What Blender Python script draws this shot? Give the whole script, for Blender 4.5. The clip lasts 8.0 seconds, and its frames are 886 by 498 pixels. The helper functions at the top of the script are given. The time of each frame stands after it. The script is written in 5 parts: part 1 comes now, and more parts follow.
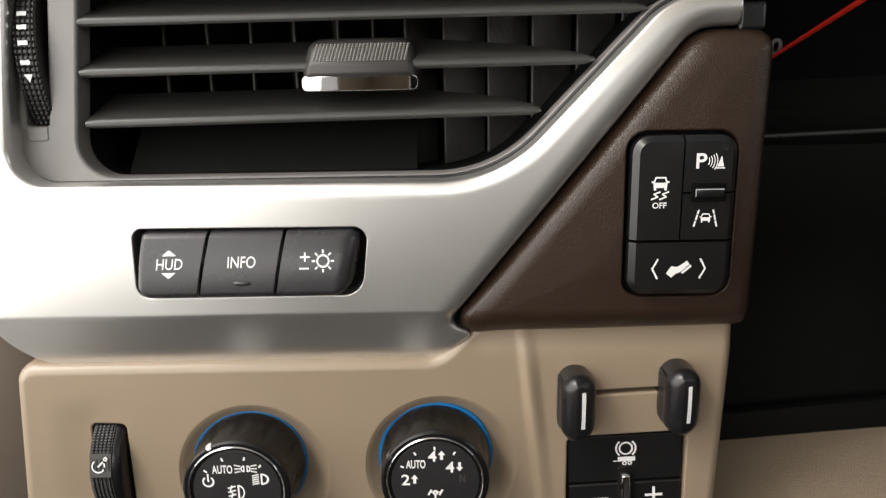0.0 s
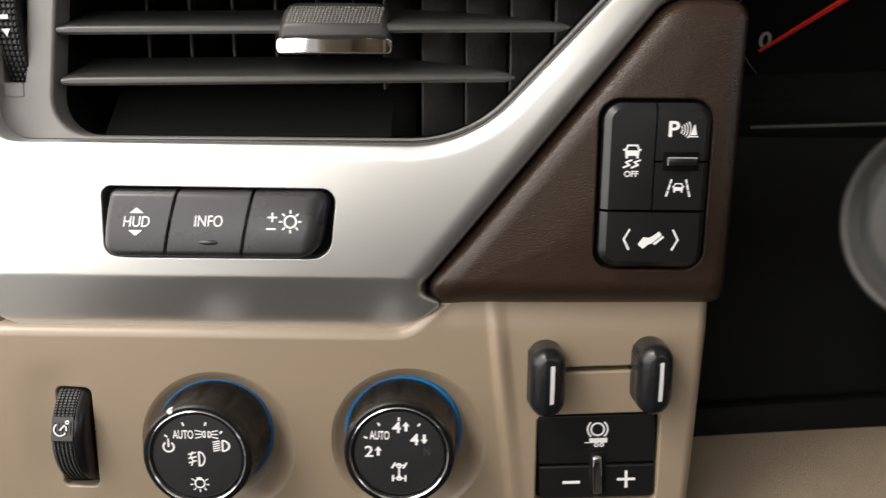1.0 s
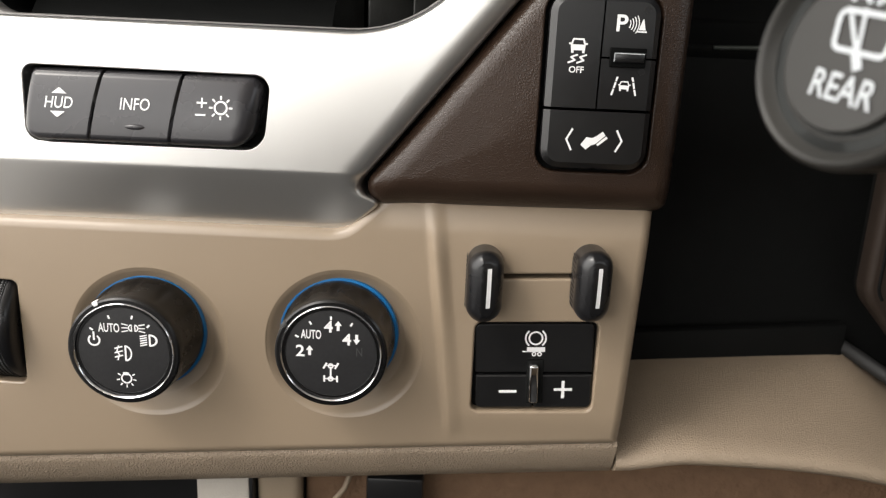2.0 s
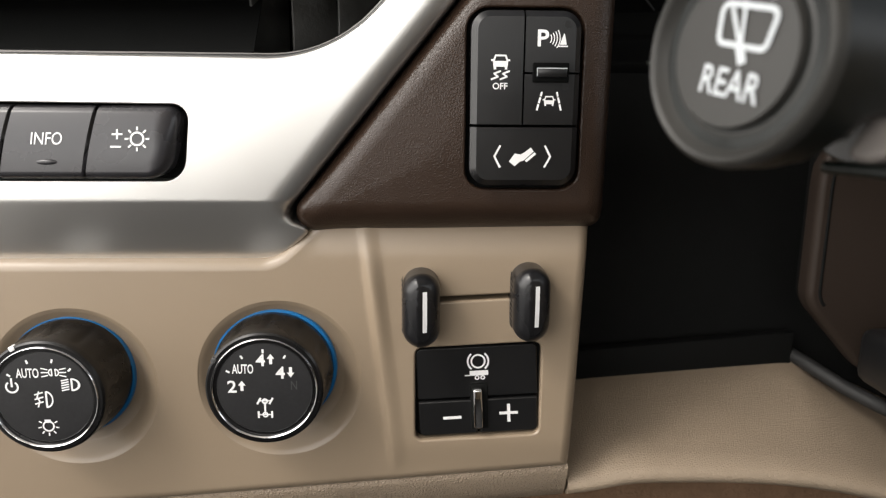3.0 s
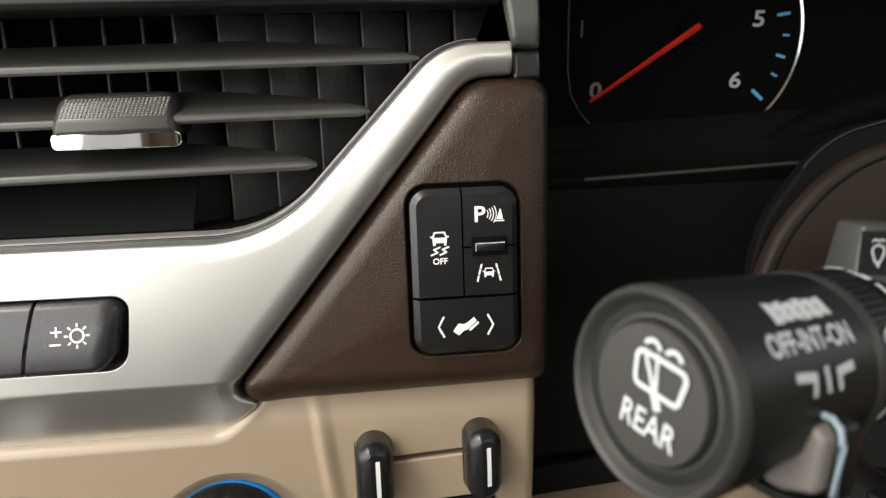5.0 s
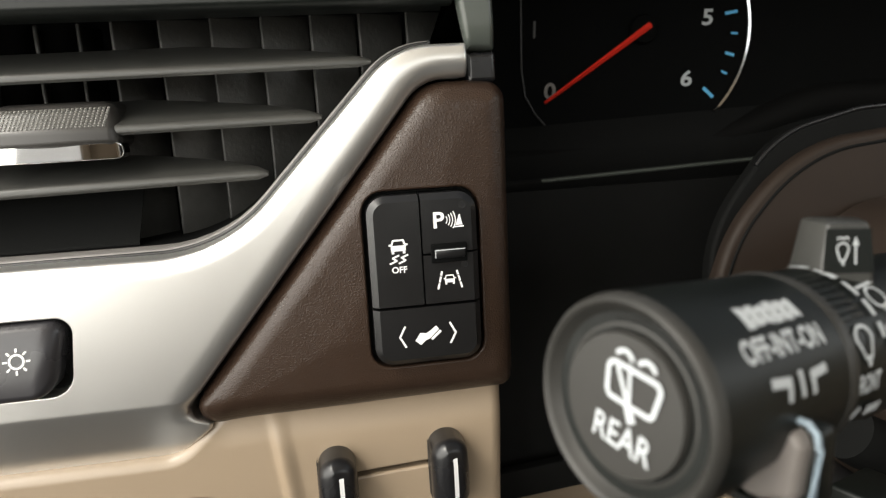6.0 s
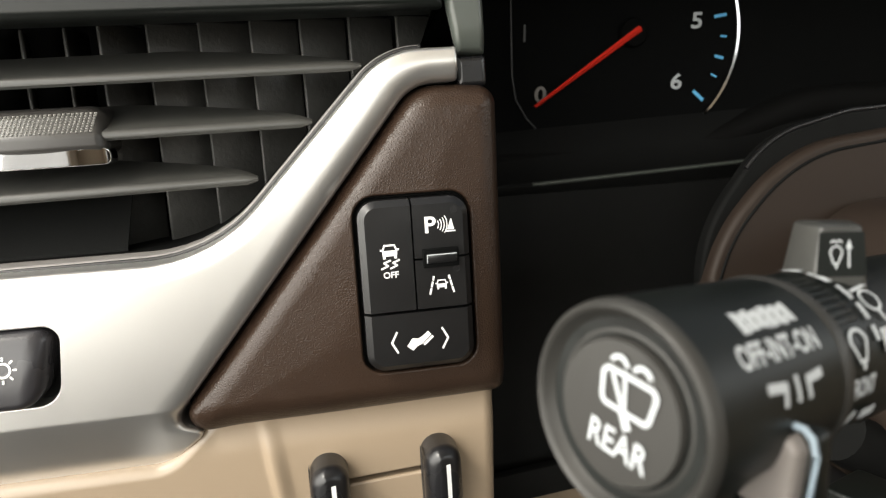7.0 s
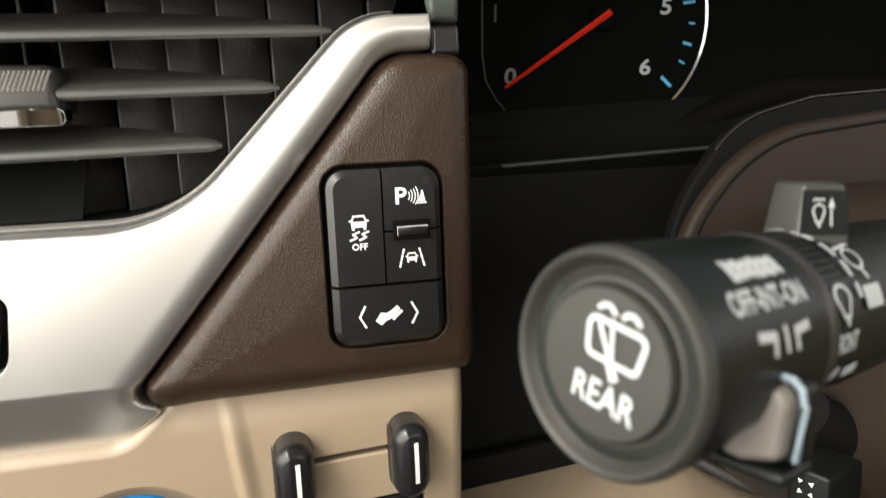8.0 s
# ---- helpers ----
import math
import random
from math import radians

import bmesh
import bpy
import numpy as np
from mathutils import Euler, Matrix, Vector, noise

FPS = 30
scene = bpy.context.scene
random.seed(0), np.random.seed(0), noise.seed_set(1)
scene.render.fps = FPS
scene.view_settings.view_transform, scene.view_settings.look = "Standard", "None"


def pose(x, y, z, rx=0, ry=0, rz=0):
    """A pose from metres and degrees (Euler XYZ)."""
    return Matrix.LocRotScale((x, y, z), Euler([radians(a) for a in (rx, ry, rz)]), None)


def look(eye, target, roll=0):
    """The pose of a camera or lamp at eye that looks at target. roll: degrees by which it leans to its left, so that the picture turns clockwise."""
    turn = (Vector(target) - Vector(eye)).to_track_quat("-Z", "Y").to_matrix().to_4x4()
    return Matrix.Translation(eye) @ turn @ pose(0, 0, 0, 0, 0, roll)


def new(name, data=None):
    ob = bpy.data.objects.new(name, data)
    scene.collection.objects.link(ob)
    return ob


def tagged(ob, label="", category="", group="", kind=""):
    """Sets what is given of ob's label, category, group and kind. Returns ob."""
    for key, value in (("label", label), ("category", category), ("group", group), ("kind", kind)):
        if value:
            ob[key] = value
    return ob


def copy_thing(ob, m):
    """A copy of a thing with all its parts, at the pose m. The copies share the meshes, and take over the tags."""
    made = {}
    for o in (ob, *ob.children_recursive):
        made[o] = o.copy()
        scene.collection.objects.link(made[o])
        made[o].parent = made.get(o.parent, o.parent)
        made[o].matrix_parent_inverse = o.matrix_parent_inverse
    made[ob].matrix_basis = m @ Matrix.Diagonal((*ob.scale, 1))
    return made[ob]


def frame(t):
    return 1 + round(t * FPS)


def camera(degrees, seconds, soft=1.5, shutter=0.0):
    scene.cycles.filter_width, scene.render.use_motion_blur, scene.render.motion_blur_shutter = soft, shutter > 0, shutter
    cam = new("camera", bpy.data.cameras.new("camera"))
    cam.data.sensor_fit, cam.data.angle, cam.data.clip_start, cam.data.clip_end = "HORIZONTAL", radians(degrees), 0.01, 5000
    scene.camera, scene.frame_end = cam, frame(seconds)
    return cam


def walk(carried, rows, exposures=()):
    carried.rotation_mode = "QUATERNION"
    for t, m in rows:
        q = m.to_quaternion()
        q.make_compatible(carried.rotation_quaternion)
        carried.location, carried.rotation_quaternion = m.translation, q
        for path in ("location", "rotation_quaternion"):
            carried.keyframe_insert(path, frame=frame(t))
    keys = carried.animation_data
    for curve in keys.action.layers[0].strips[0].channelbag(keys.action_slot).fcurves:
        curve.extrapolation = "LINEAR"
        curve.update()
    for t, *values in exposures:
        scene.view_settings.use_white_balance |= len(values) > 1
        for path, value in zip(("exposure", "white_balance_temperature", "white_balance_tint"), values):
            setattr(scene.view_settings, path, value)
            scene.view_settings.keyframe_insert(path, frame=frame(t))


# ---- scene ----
cam = camera(63.4, 8.0, 1.2, 0.7)
PATH = [
    (0, (0.0018, 0.0097, 0.7438), (-0.0061, 1.9542, 0.2762), -1.03),
    (0.5, (0.0024, 0.009, 0.7398), (-0.0108, 1.955, 0.2782), 0.44),
    (0.7, (0.0021, 0.0086, 0.7412), (-0.021, 1.955, 0.2818), 0.65),
    (0.8, (0.0045, 0.0091, 0.7381), (-0.0034, 1.9482, 0.2481), 0.91),
    (0.9, (0.0102, 0.0098, 0.7291), (0.0113, 1.9525, 0.254), 0.83),
    (1, (0.0178, 0.0078, 0.7199), (-0.025, 1.9698, 0.3342), 0.34),
    (1.1, (0.025, 0.0096, 0.7221), (-0.0327, 1.9605, 0.2856), 0.47),
    (1.2, (0.0334, 0.0098, 0.7174), (-0.0418, 1.9453, 0.2191), 0.96),
    (1.3, (0.0371, 0.011, 0.7086), (-0.012, 1.9392, 0.1796), 1.77),
    (1.5, (0.0359, 0.0115, 0.6974), (0.0372, 1.9525, 0.2152), 2.64),
    (2, (0.036, 0.011, 0.697), (0.0368, 1.948, 0.1992), 2.56),
    (2.2, (0.0439, 0.0131, 0.6938), (0.0767, 1.9564, 0.2217), 1.92),
    (3.3, (0.0505, 0.0167, 0.6936), (0.1342, 1.9716, 0.2796), 0.42),
    (3.5, (0.0532, 0.0174, 0.7035), (0.1442, 1.9719, 0.2893), 0.41),
    (3.7, (0.059, 0.0189, 0.7257), (0.1784, 1.9808, 0.356), -1.36),
    (3.8, (0.0593, 0.02, 0.73), (0.1954, 1.9828, 0.3706), -1.70),
    (3.9, (0.0585, 0.0209, 0.7349), (0.1993, 1.9823, 0.3701), -2.33),
    (4, (0.0583, 0.0209, 0.7359), (0.2032, 1.9831, 0.3769), -2.52),
    (4.2, (0.058, 0.0212, 0.7419), (0.1995, 1.981, 0.3689), -2.9),
    (5.3, (0.0551, 0.0248, 0.7484), (0.2824, 1.9752, 0.369), -2.11),
    (5.5, (0.0558, 0.0262, 0.7479), (0.3053, 1.9749, 0.373), -2.68),
    (6, (0.0558, 0.0295, 0.7488), (0.3712, 1.9682, 0.3718), -3.15),
    (6.5, (0.0557, 0.0304, 0.7496), (0.3883, 1.9665, 0.3739), -3.56),
    (7, (0.0558, 0.0309, 0.749), (0.3968, 1.9667, 0.3799), -3.36),
    (7.5, (0.055, 0.0336, 0.7478), (0.4483, 1.9576, 0.3691), -3.40),
    (8, (0.0531, 0.0355, 0.7399), (0.4989, 1.9478, 0.3597), -2.09),
]
walk(cam, [(t, look(eye, target, roll)) for t, eye, target, roll in PATH],
     [(0, -0.12, 6600, 10), (1.0, -0.12, 6600, 10), (1.5, 0.0, 6550, 10), (2.2, 0.0, 6550, 10), (3.5, 0.0, 6550, 10), (4, -0.04, 6600, 8), (5.3, 0.30, 6650, 7), (5.5, 0.31, 6660, 7), (6.0, 0.36, 6700, 7), (6.5, 0.53, 6730, 7), (7.0, 0.64, 6720, 7), (7.5, 0.66, 6730, 7), (8, 0.65, 6820, 7)])

cam.data.dof.use_dof, cam.data.dof.focus_distance, cam.data.dof.aperture_fstop = True, 0.25, 15.5

# ---- daylight: overcast sky through the open driver's door and the windows ----
world = bpy.data.worlds.new("world")
scene.world = world
world.use_nodes = True
wn = world.node_tree
sky = wn.nodes.new("ShaderNodeTexSky")
sky.sky_type, sky.sun_disc = "NISHITA", False
sky.sun_elevation, sky.sun_rotation = radians(48), radians(240)
sky.air_density, sky.dust_density, sky.ozone_density = 1.0, 4.0, 0.6
pale = wn.nodes.new("ShaderNodeHueSaturation")  # a thin overcast takes most of the blue out
pale.inputs["Saturation"].default_value = 0.35
wn.links.new(sky.outputs[0], pale.inputs["Color"])
wn.links.new(pale.outputs[0], wn.nodes["Background"].inputs[0])
wn.nodes["Background"].inputs[1].default_value = 0.12

sun = new("sun", bpy.data.lights.new("sun", "SUN"))
sun.data.energy, sun.data.angle, sun.data.color = 1.2, radians(14), (1.0, 0.95, 0.88)
sun.matrix_world = look((-3.0, -2.0, 4.0), (0, 0, 0))


def window_light(name, eye, target, w, h, watts, color):
    ob = new(name, bpy.data.lights.new(name, "AREA"))
    ob.data.shape, ob.data.size, ob.data.size_y = "RECTANGLE", w, h
    ob.data.energy, ob.data.color = watts, color
    ob.matrix_world = look(eye, target)


# unseen area lamps for skylight in the door opening, far-side, rear and rear-door windows
window_light("door_skylight", (-0.30, -0.25, 0.91), (0.7, -0.25, 0.91), 1.1, 0.62, 7.4, (1.0, 0.97, 0.93))
window_light("side_skylight", (1.24, -0.4, 1.0), (0.2, 0.1, 0.7), 1.2, 0.3, 2.0, (0.95, 0.98, 1.0))
# the two rear lamps are added and placed to brighten the silver trim
window_light("rear_skylight", (0.02, -1.75, 1.03), (0.05, 0.2, 0.75), 0.95, 0.32, 2.2, (1.0, 0.98, 0.95))
window_light("rear_door_skylight", (-0.225, -1.36, 1.0), (0.5, -0.9, 0.9), 0.85, 0.36, 3.3, (1.0, 0.98, 0.95))

# ---- materials ----


def material(name, color, rough=0.5, metal=0.0, grain=0.0, grain_size=0.0006, mottle=0.06, mottle_size=0.02,
             kind="noise", rough_var=0.08, spec=0.5, coat=0.0):
    """A surface with colour mottling, uneven gloss and a fine relief; sizes in metres."""
    m = bpy.data.materials.new(name)
    m.use_nodes = True
    t = m.node_tree
    n, l = t.nodes, t.links
    b = n["Principled BSDF"]
    b.inputs["Metallic"].default_value = metal
    b.inputs["Specular IOR Level"].default_value = spec
    b.inputs["Coat Weight"].default_value = coat
    b.inputs["Coat Roughness"].default_value = 0.12
    co = n.new("ShaderNodeTexCoord")
    big = n.new("ShaderNodeTexNoise")
    big.inputs["Scale"].default_value, big.inputs["Detail"].default_value = 1 / mottle_size, 6
    l.new(co.outputs["Object"], big.inputs["Vector"])
    mix = n.new("ShaderNodeMix")
    mix.data_type = "RGBA"
    mix.inputs[6].default_value = (*[c * (1 - mottle) for c in color], 1)
    mix.inputs[7].default_value = (*[min(1, c * (1 + mottle)) for c in color], 1)
    l.new(big.outputs["Fac"], mix.inputs[0])
    l.new(mix.outputs[2], b.inputs["Base Color"])
    rm = n.new("ShaderNodeMapRange")
    rm.inputs[3].default_value, rm.inputs[4].default_value = max(0.02, rough - rough_var), min(1, rough + rough_var)
    fine = n.new("ShaderNodeTexNoise")
    fine.inputs["Scale"].default_value, fine.inputs["Detail"].default_value = 0.25 / mottle_size, 8
    l.new(co.outputs["Object"], fine.inputs["Vector"])
    l.new(fine.outputs["Fac"], rm.inputs[0])
    l.new(rm.outputs[0], b.inputs["Roughness"])
    if grain:
        bump = n.new("ShaderNodeBump")
        bump.inputs["Strength"].default_value, bump.inputs["Distance"].default_value = 1.0, grain
        if kind == "leather":
            warp = n.new("ShaderNodeTexNoise")
            warp.inputs["Scale"].default_value = 0.5 / grain_size
            l.new(co.outputs["Object"], warp.inputs["Vector"])
            off = n.new("ShaderNodeVectorMath")
            off.operation = "MULTIPLY_ADD"
            l.new(warp.outputs["Color"], off.inputs[0])
            off.inputs[1].default_value = (grain_size * 1.2,) * 3
            l.new(co.outputs["Object"], off.inputs[2])
            g = n.new("ShaderNodeTexVoronoi")
            g.feature = "DISTANCE_TO_EDGE"
            g.inputs["Scale"].default_value = 1 / grain_size
            l.new(off.outputs[0], g.inputs["Vector"])
            ramp = n.new("ShaderNodeMapRange")
            ramp.interpolation_type = "SMOOTHSTEP"
            ramp.inputs[2].default_value = 0.35
            l.new(g.outputs["Distance"], ramp.inputs[0])
            l.new(ramp.outputs[0], bump.inputs["Height"])
        else:
            g = n.new("ShaderNodeTexNoise")
            g.inputs["Scale"].default_value, g.inputs["Detail"].default_value = 1 / grain_size, 3
            l.new(co.outputs["Object"], g.inputs["Vector"])
            l.new(g.outputs["Fac"], bump.inputs["Height"])
        l.new(bump.outputs[0], b.inputs["Normal"])
    return m


SATIN = material("satin_silver", (0.79, 0.78, 0.755), 0.32, 0.90, 0.000008, 0.0005, 0.03, 0.03, rough_var=0.04)
LEATHER = material("brown_leather", (0.031, 0.0184, 0.0122), 0.31, 0, 0.000058, 0.00095, 0.16, 0.012, "leather", spec=0.36)
TAN = material("tan_plastic", (0.284, 0.219, 0.153), 0.35, 0, 0.00003, 0.0004, 0.04, 0.04, spec=0.7)
TANROLL = material("tan_grained_vinyl", (0.30, 0.235, 0.17), 0.5, 0, 0.00026, 0.0013, 0.08, 0.012, "leather")
TANSHELF = material("tan_fine_vinyl", (0.30, 0.235, 0.17), 0.5, 0, 0.00012, 0.0011, 0.08, 0.012, "leather")
BLACK = material("black_plastic", (0.009, 0.009, 0.0095), 0.40, 0, 0.00002, 0.0003, 0.15, 0.006)
GRIP = material("fluted_grip_plastic", (0.0055, 0.0055, 0.0058), 0.27, 0, 0.00001, 0.0003, 0.1, 0.006, spec=0.42)
KNOBFACE = material("speckled_knob_face", (0.017, 0.017, 0.018), 0.42, 0, 0.00003, 0.0003, 0.35, 0.0012, spec=0.5)
LEVER = material("polished_black_plastic", (0.010, 0.010, 0.011), 0.28, 0, 0.00001, 0.0003, 0.1, 0.006)
KEY = material("soft_black_key", (0.0075, 0.0075, 0.0079), 0.31, 0, 0.000012, 0.00025, 0.15, 0.004, spec=0.6)
GLOSS = material("gloss_black", (0.01, 0.01, 0.011), 0.18, 0, 0, 0.001, 0.1, 0.01)
DEEP = material("deep_black", (0.0065, 0.0068, 0.0066), 0.75, 0, 0.00003, 0.0006, 0.2, 0.01, spec=0.12)
GREY = material("dark_grey_plastic", (0.205, 0.196, 0.190), 0.42, 0, 0.000015, 0.0004, 0.08, 0.01)
STALKBODY = material("stalk_plastic", (0.0040, 0.0054, 0.0045), 0.40, 0, 0.000015, 0.0004, 0.15, 0.01, spec=0.32)
STALKEND = material("stalk_end_plastic", (0.026, 0.0252, 0.023), 0.45, 0, 0.000015, 0.0004, 0.08, 0.01, spec=0.35)
DISPLAYKEY = material("satin_black_key", (0.027, 0.026, 0.029), 0.28, 0, 0.000012, 0.0003, 0.12, 0.005)
LOUVRE = material("louvre_plastic", (0.039, 0.039, 0.036), 0.33, 0, 0.000015, 0.0005, 0.15, 0.01)
VANE = material("vane_plastic", (0.040, 0.040, 0.0375), 0.40, 0, 0.00018, 0.0016, 0.3, 0.004)
SLIDER = material("slider_plastic", (0.034, 0.032, 0.030), 0.38, 0, 0.00001, 0.0005, 0.1, 0.006)
CHROME = material("chrome", (0.82, 0.82, 0.83), 0.07, 1.0, 0, 0.001, 0.02, 0.01, rough_var=0.03)
WHITE = material("white_print", (0.85, 0.85, 0.85), 0.6, 0, 0, 0.001, 0.03, 0.003)
SOFTWHITE = material("dull_white_print", (0.44, 0.465, 0.48), 0.6, 0, 0, 0.001, 0.06, 0.002)
DIM = material("faint_print", (0.06, 0.06, 0.06), 0.5, 0, 0, 0.001, 0.05, 0.003)
BLUE = material("blue_ring", (0.008, 0.16, 0.42), 0.35, 0, 0, 0.001, 0.05, 0.003)
BLUEINK = material("blue_print", (0.10, 0.42, 0.72), 0.5, 0, 0, 0.001, 0.05, 0.003)
RED = material("needle_red", (0.75, 0.035, 0.02), 0.4, 0, 0, 0.001, 0.05, 0.003)
DIAL = material("dial_black", (0.003, 0.0032, 0.0032), 0.9, 0, 0.00002, 0.0004, 0.2, 0.01, spec=0.06)
BROWN = material("brown_plastic", (0.031, 0.0222, 0.0172), 0.55, 0, 0.00005, 0.0006, 0.1, 0.02, spec=0.25)
PADDLE = material("warm_grey_plastic", (0.15, 0.135, 0.125), 0.45, 0, 0.00002, 0.0004, 0.08, 0.006)
CARPET = material("brown_carpet", (0.17, 0.105, 0.065), 0.95, 0, 0.0012, 0.003, 0.3, 0.01, spec=0.1)
DOORBROWN = material("mid_brown_plastic", (0.085, 0.064, 0.047), 0.6, 0, 0.00008, 0.0008, 0.12, 0.02)
TRIM = material("tan_trim", (0.30, 0.235, 0.165), 0.6, 0, 0.0001, 0.001, 0.08, 0.05)
LINING = material("light_headlining", (0.55, 0.51, 0.45), 0.9, 0, 0.0002, 0.001, 0.05, 0.05)
CONCRETE = material("pale_concrete", (0.45, 0.44, 0.42), 0.8, 0, 0.001, 0.01, 0.15, 0.3)
RUBBER = material("black_rubber", (0.02, 0.02, 0.02), 0.6, 0, 0.0001, 0.001, 0.2, 0.01)
DOTS = material("lit_grip_dots", (0.25, 0.245, 0.23), 0.45, 0, 0.00001, 0.0004, 0.08, 0.006)
SHROUD = material("dark_shroud", (0.0048, 0.0048, 0.0046), 0.8, 0, 0.00003, 0.0006, 0.15, 0.01, spec=0.08)
PALEEDGE = material("pale_edge_reflection", (0.23, 0.29, 0.34), 0.35, 0, 0, 0.001, 0.08, 0.004)
SMOKE = material("grey_green_plastic", (0.064, 0.072, 0.064), 0.3, 0, 0.00001, 0.0005, 0.08, 0.01)

# ---- building kit: all lengths below are millimetres; x right, y away from the driver, z up ----
MM = 0.001


def thing(name, x, y, z, label, category, group="", kind=""):
    ob = new(name)
    ob.location = (x * MM, y * MM, z * MM)
    ob.empty_display_size = 0.01
    return tagged(ob, label, category, group, kind)


def mesh_of(name, bm, mat, sharp=38):
    bm.transform(Matrix.Scale(MM, 4))
    me = bpy.data.meshes.new(name)
    bm.to_mesh(me)
    bm.free()
    me.materials.append(mat)
    me.shade_smooth()
    if "round" in me.attributes:
        buf = np.zeros(len(me.vertices) * 3, dtype=np.float32)
        me.attributes["round"].data.foreach_get("vector", buf)
        me.attributes.remove(me.attributes["round"])
        buf = buf.reshape(-1, 3)
        buf /= np.maximum(np.linalg.norm(buf, axis=1, keepdims=True), 1e-6)
        me.normals_split_custom_set_from_vertices(buf.tolist())
    else:
        me.set_sharp_from_angle(angle=radians(sharp))
    return me


def part(name, bm, mat, parent=None, label="", sharp=38):
    """Links a bmesh, drawn in the place's millimetres, as one mesh under a thing or a part."""
    ob = new(name, mesh_of(name, bm, mat, sharp))
    if parent is not None:
        ob.parent = parent
        if parent.type == "EMPTY":
            ob.matrix_parent_inverse = Matrix.Translation(-parent.location)
    return tagged(ob, label)


def solid(name, bm, mat, label, category, kind="", group="", sharp=38):
    return tagged(part(name, bm, mat, None, label, sharp), "", category, group, kind)


class Outline(list):
    """A closed outline of (u, v) points that remembers the corners it was rounded from."""


def rounded(corners, seg=7):
    """A closed outline from (u, v, radius) corners."""
    out = Outline()
    out.corners, out.seg = corners, seg
    n = len(corners)
    for i, (x, z, r) in enumerate(corners):
        p = Vector((x, z))
        a, b = Vector(corners[i - 1][:2]) - p, Vector(corners[(i + 1) % n][:2]) - p
        la, lb = a.length, b.length
        a, b = a / la, b / lb
        turn = math.acos(max(-1, min(1, a.dot(b))))
        cut = min(max(r, 0.02) / math.tan(turn / 2), 0.49 * la, 0.49 * lb)
        r = cut * math.tan(turn / 2)
        mid = (a + b).normalized()
        c = p + mid * (r / math.sin(turn / 2))
        s, e = p + a * cut - c, p + b * cut - c
        sweep = s.angle_signed(e)
        for k in range(seg + 1):
            q = Matrix.Rotation(-sweep * k / seg, 2) @ s
            out.append((c.x + q.x, c.y + q.y))
    return out


def box_outline(x0, x1, z0, z1, r, seg=6):
    return rounded([(x0, z0, r), (x1, z0, r), (x1, z1, r), (x0, z1, r)], seg)


def grown(outline, d):
    """The outline moved outwards by d (inwards: minus), its corners' radii with it."""
    cs = outline.corners
    n = len(cs)
    s = 1 if sum(cs[i - 1][0] * cs[i][1] - cs[i][0] * cs[i - 1][1] for i in range(n)) > 0 else -1
    moved = []
    for i, (x, z, r) in enumerate(cs):
        o, p, q = Vector((x, z)), Vector(cs[i - 1][:2]), Vector(cs[(i + 1) % n][:2])
        e1, e2 = (o - p).normalized(), (q - o).normalized()
        n1, n2 = Vector((e1.y, -e1.x)) * s, Vector((e2.y, -e2.x)) * s
        convex = (e1.x * e2.y - e1.y * e2.x) * s > 0
        m = (n1 + n2) / max(0.15, 1 + n1.dot(n2))
        moved.append((x + m.x * d, z + m.y * d, max(0.05, r + (d if convex else -d))))
    return rounded(moved, outline.seg)


def smooth(a, b, x):
    k = max(0.0, min(1.0, (x - a) / (b - a)))
    return k * k * (3 - 2 * k)


def outward(o):
    """The outward direction at each point of an outline."""
    n = len(o)
    s = 1 if sum(o[i - 1][0] * o[i][1] - o[i][0] * o[i - 1][1] for i in range(n)) > 0 else -1
    out = []
    for i in range(n):
        d = Vector((0.0, 0.0))
        for p, q in ((o[i - 1], o[i]), (o[i], o[(i + 1) % n])):
            e = Vector((q[0] - p[0], q[1] - p[1]))
            if e.length > 1e-5:
                d += e.normalized()
        d = d.normalized() if d.length > 1e-6 else Vector((1, 0))
        out.append((d.y * s, -d.x * s))
    return out


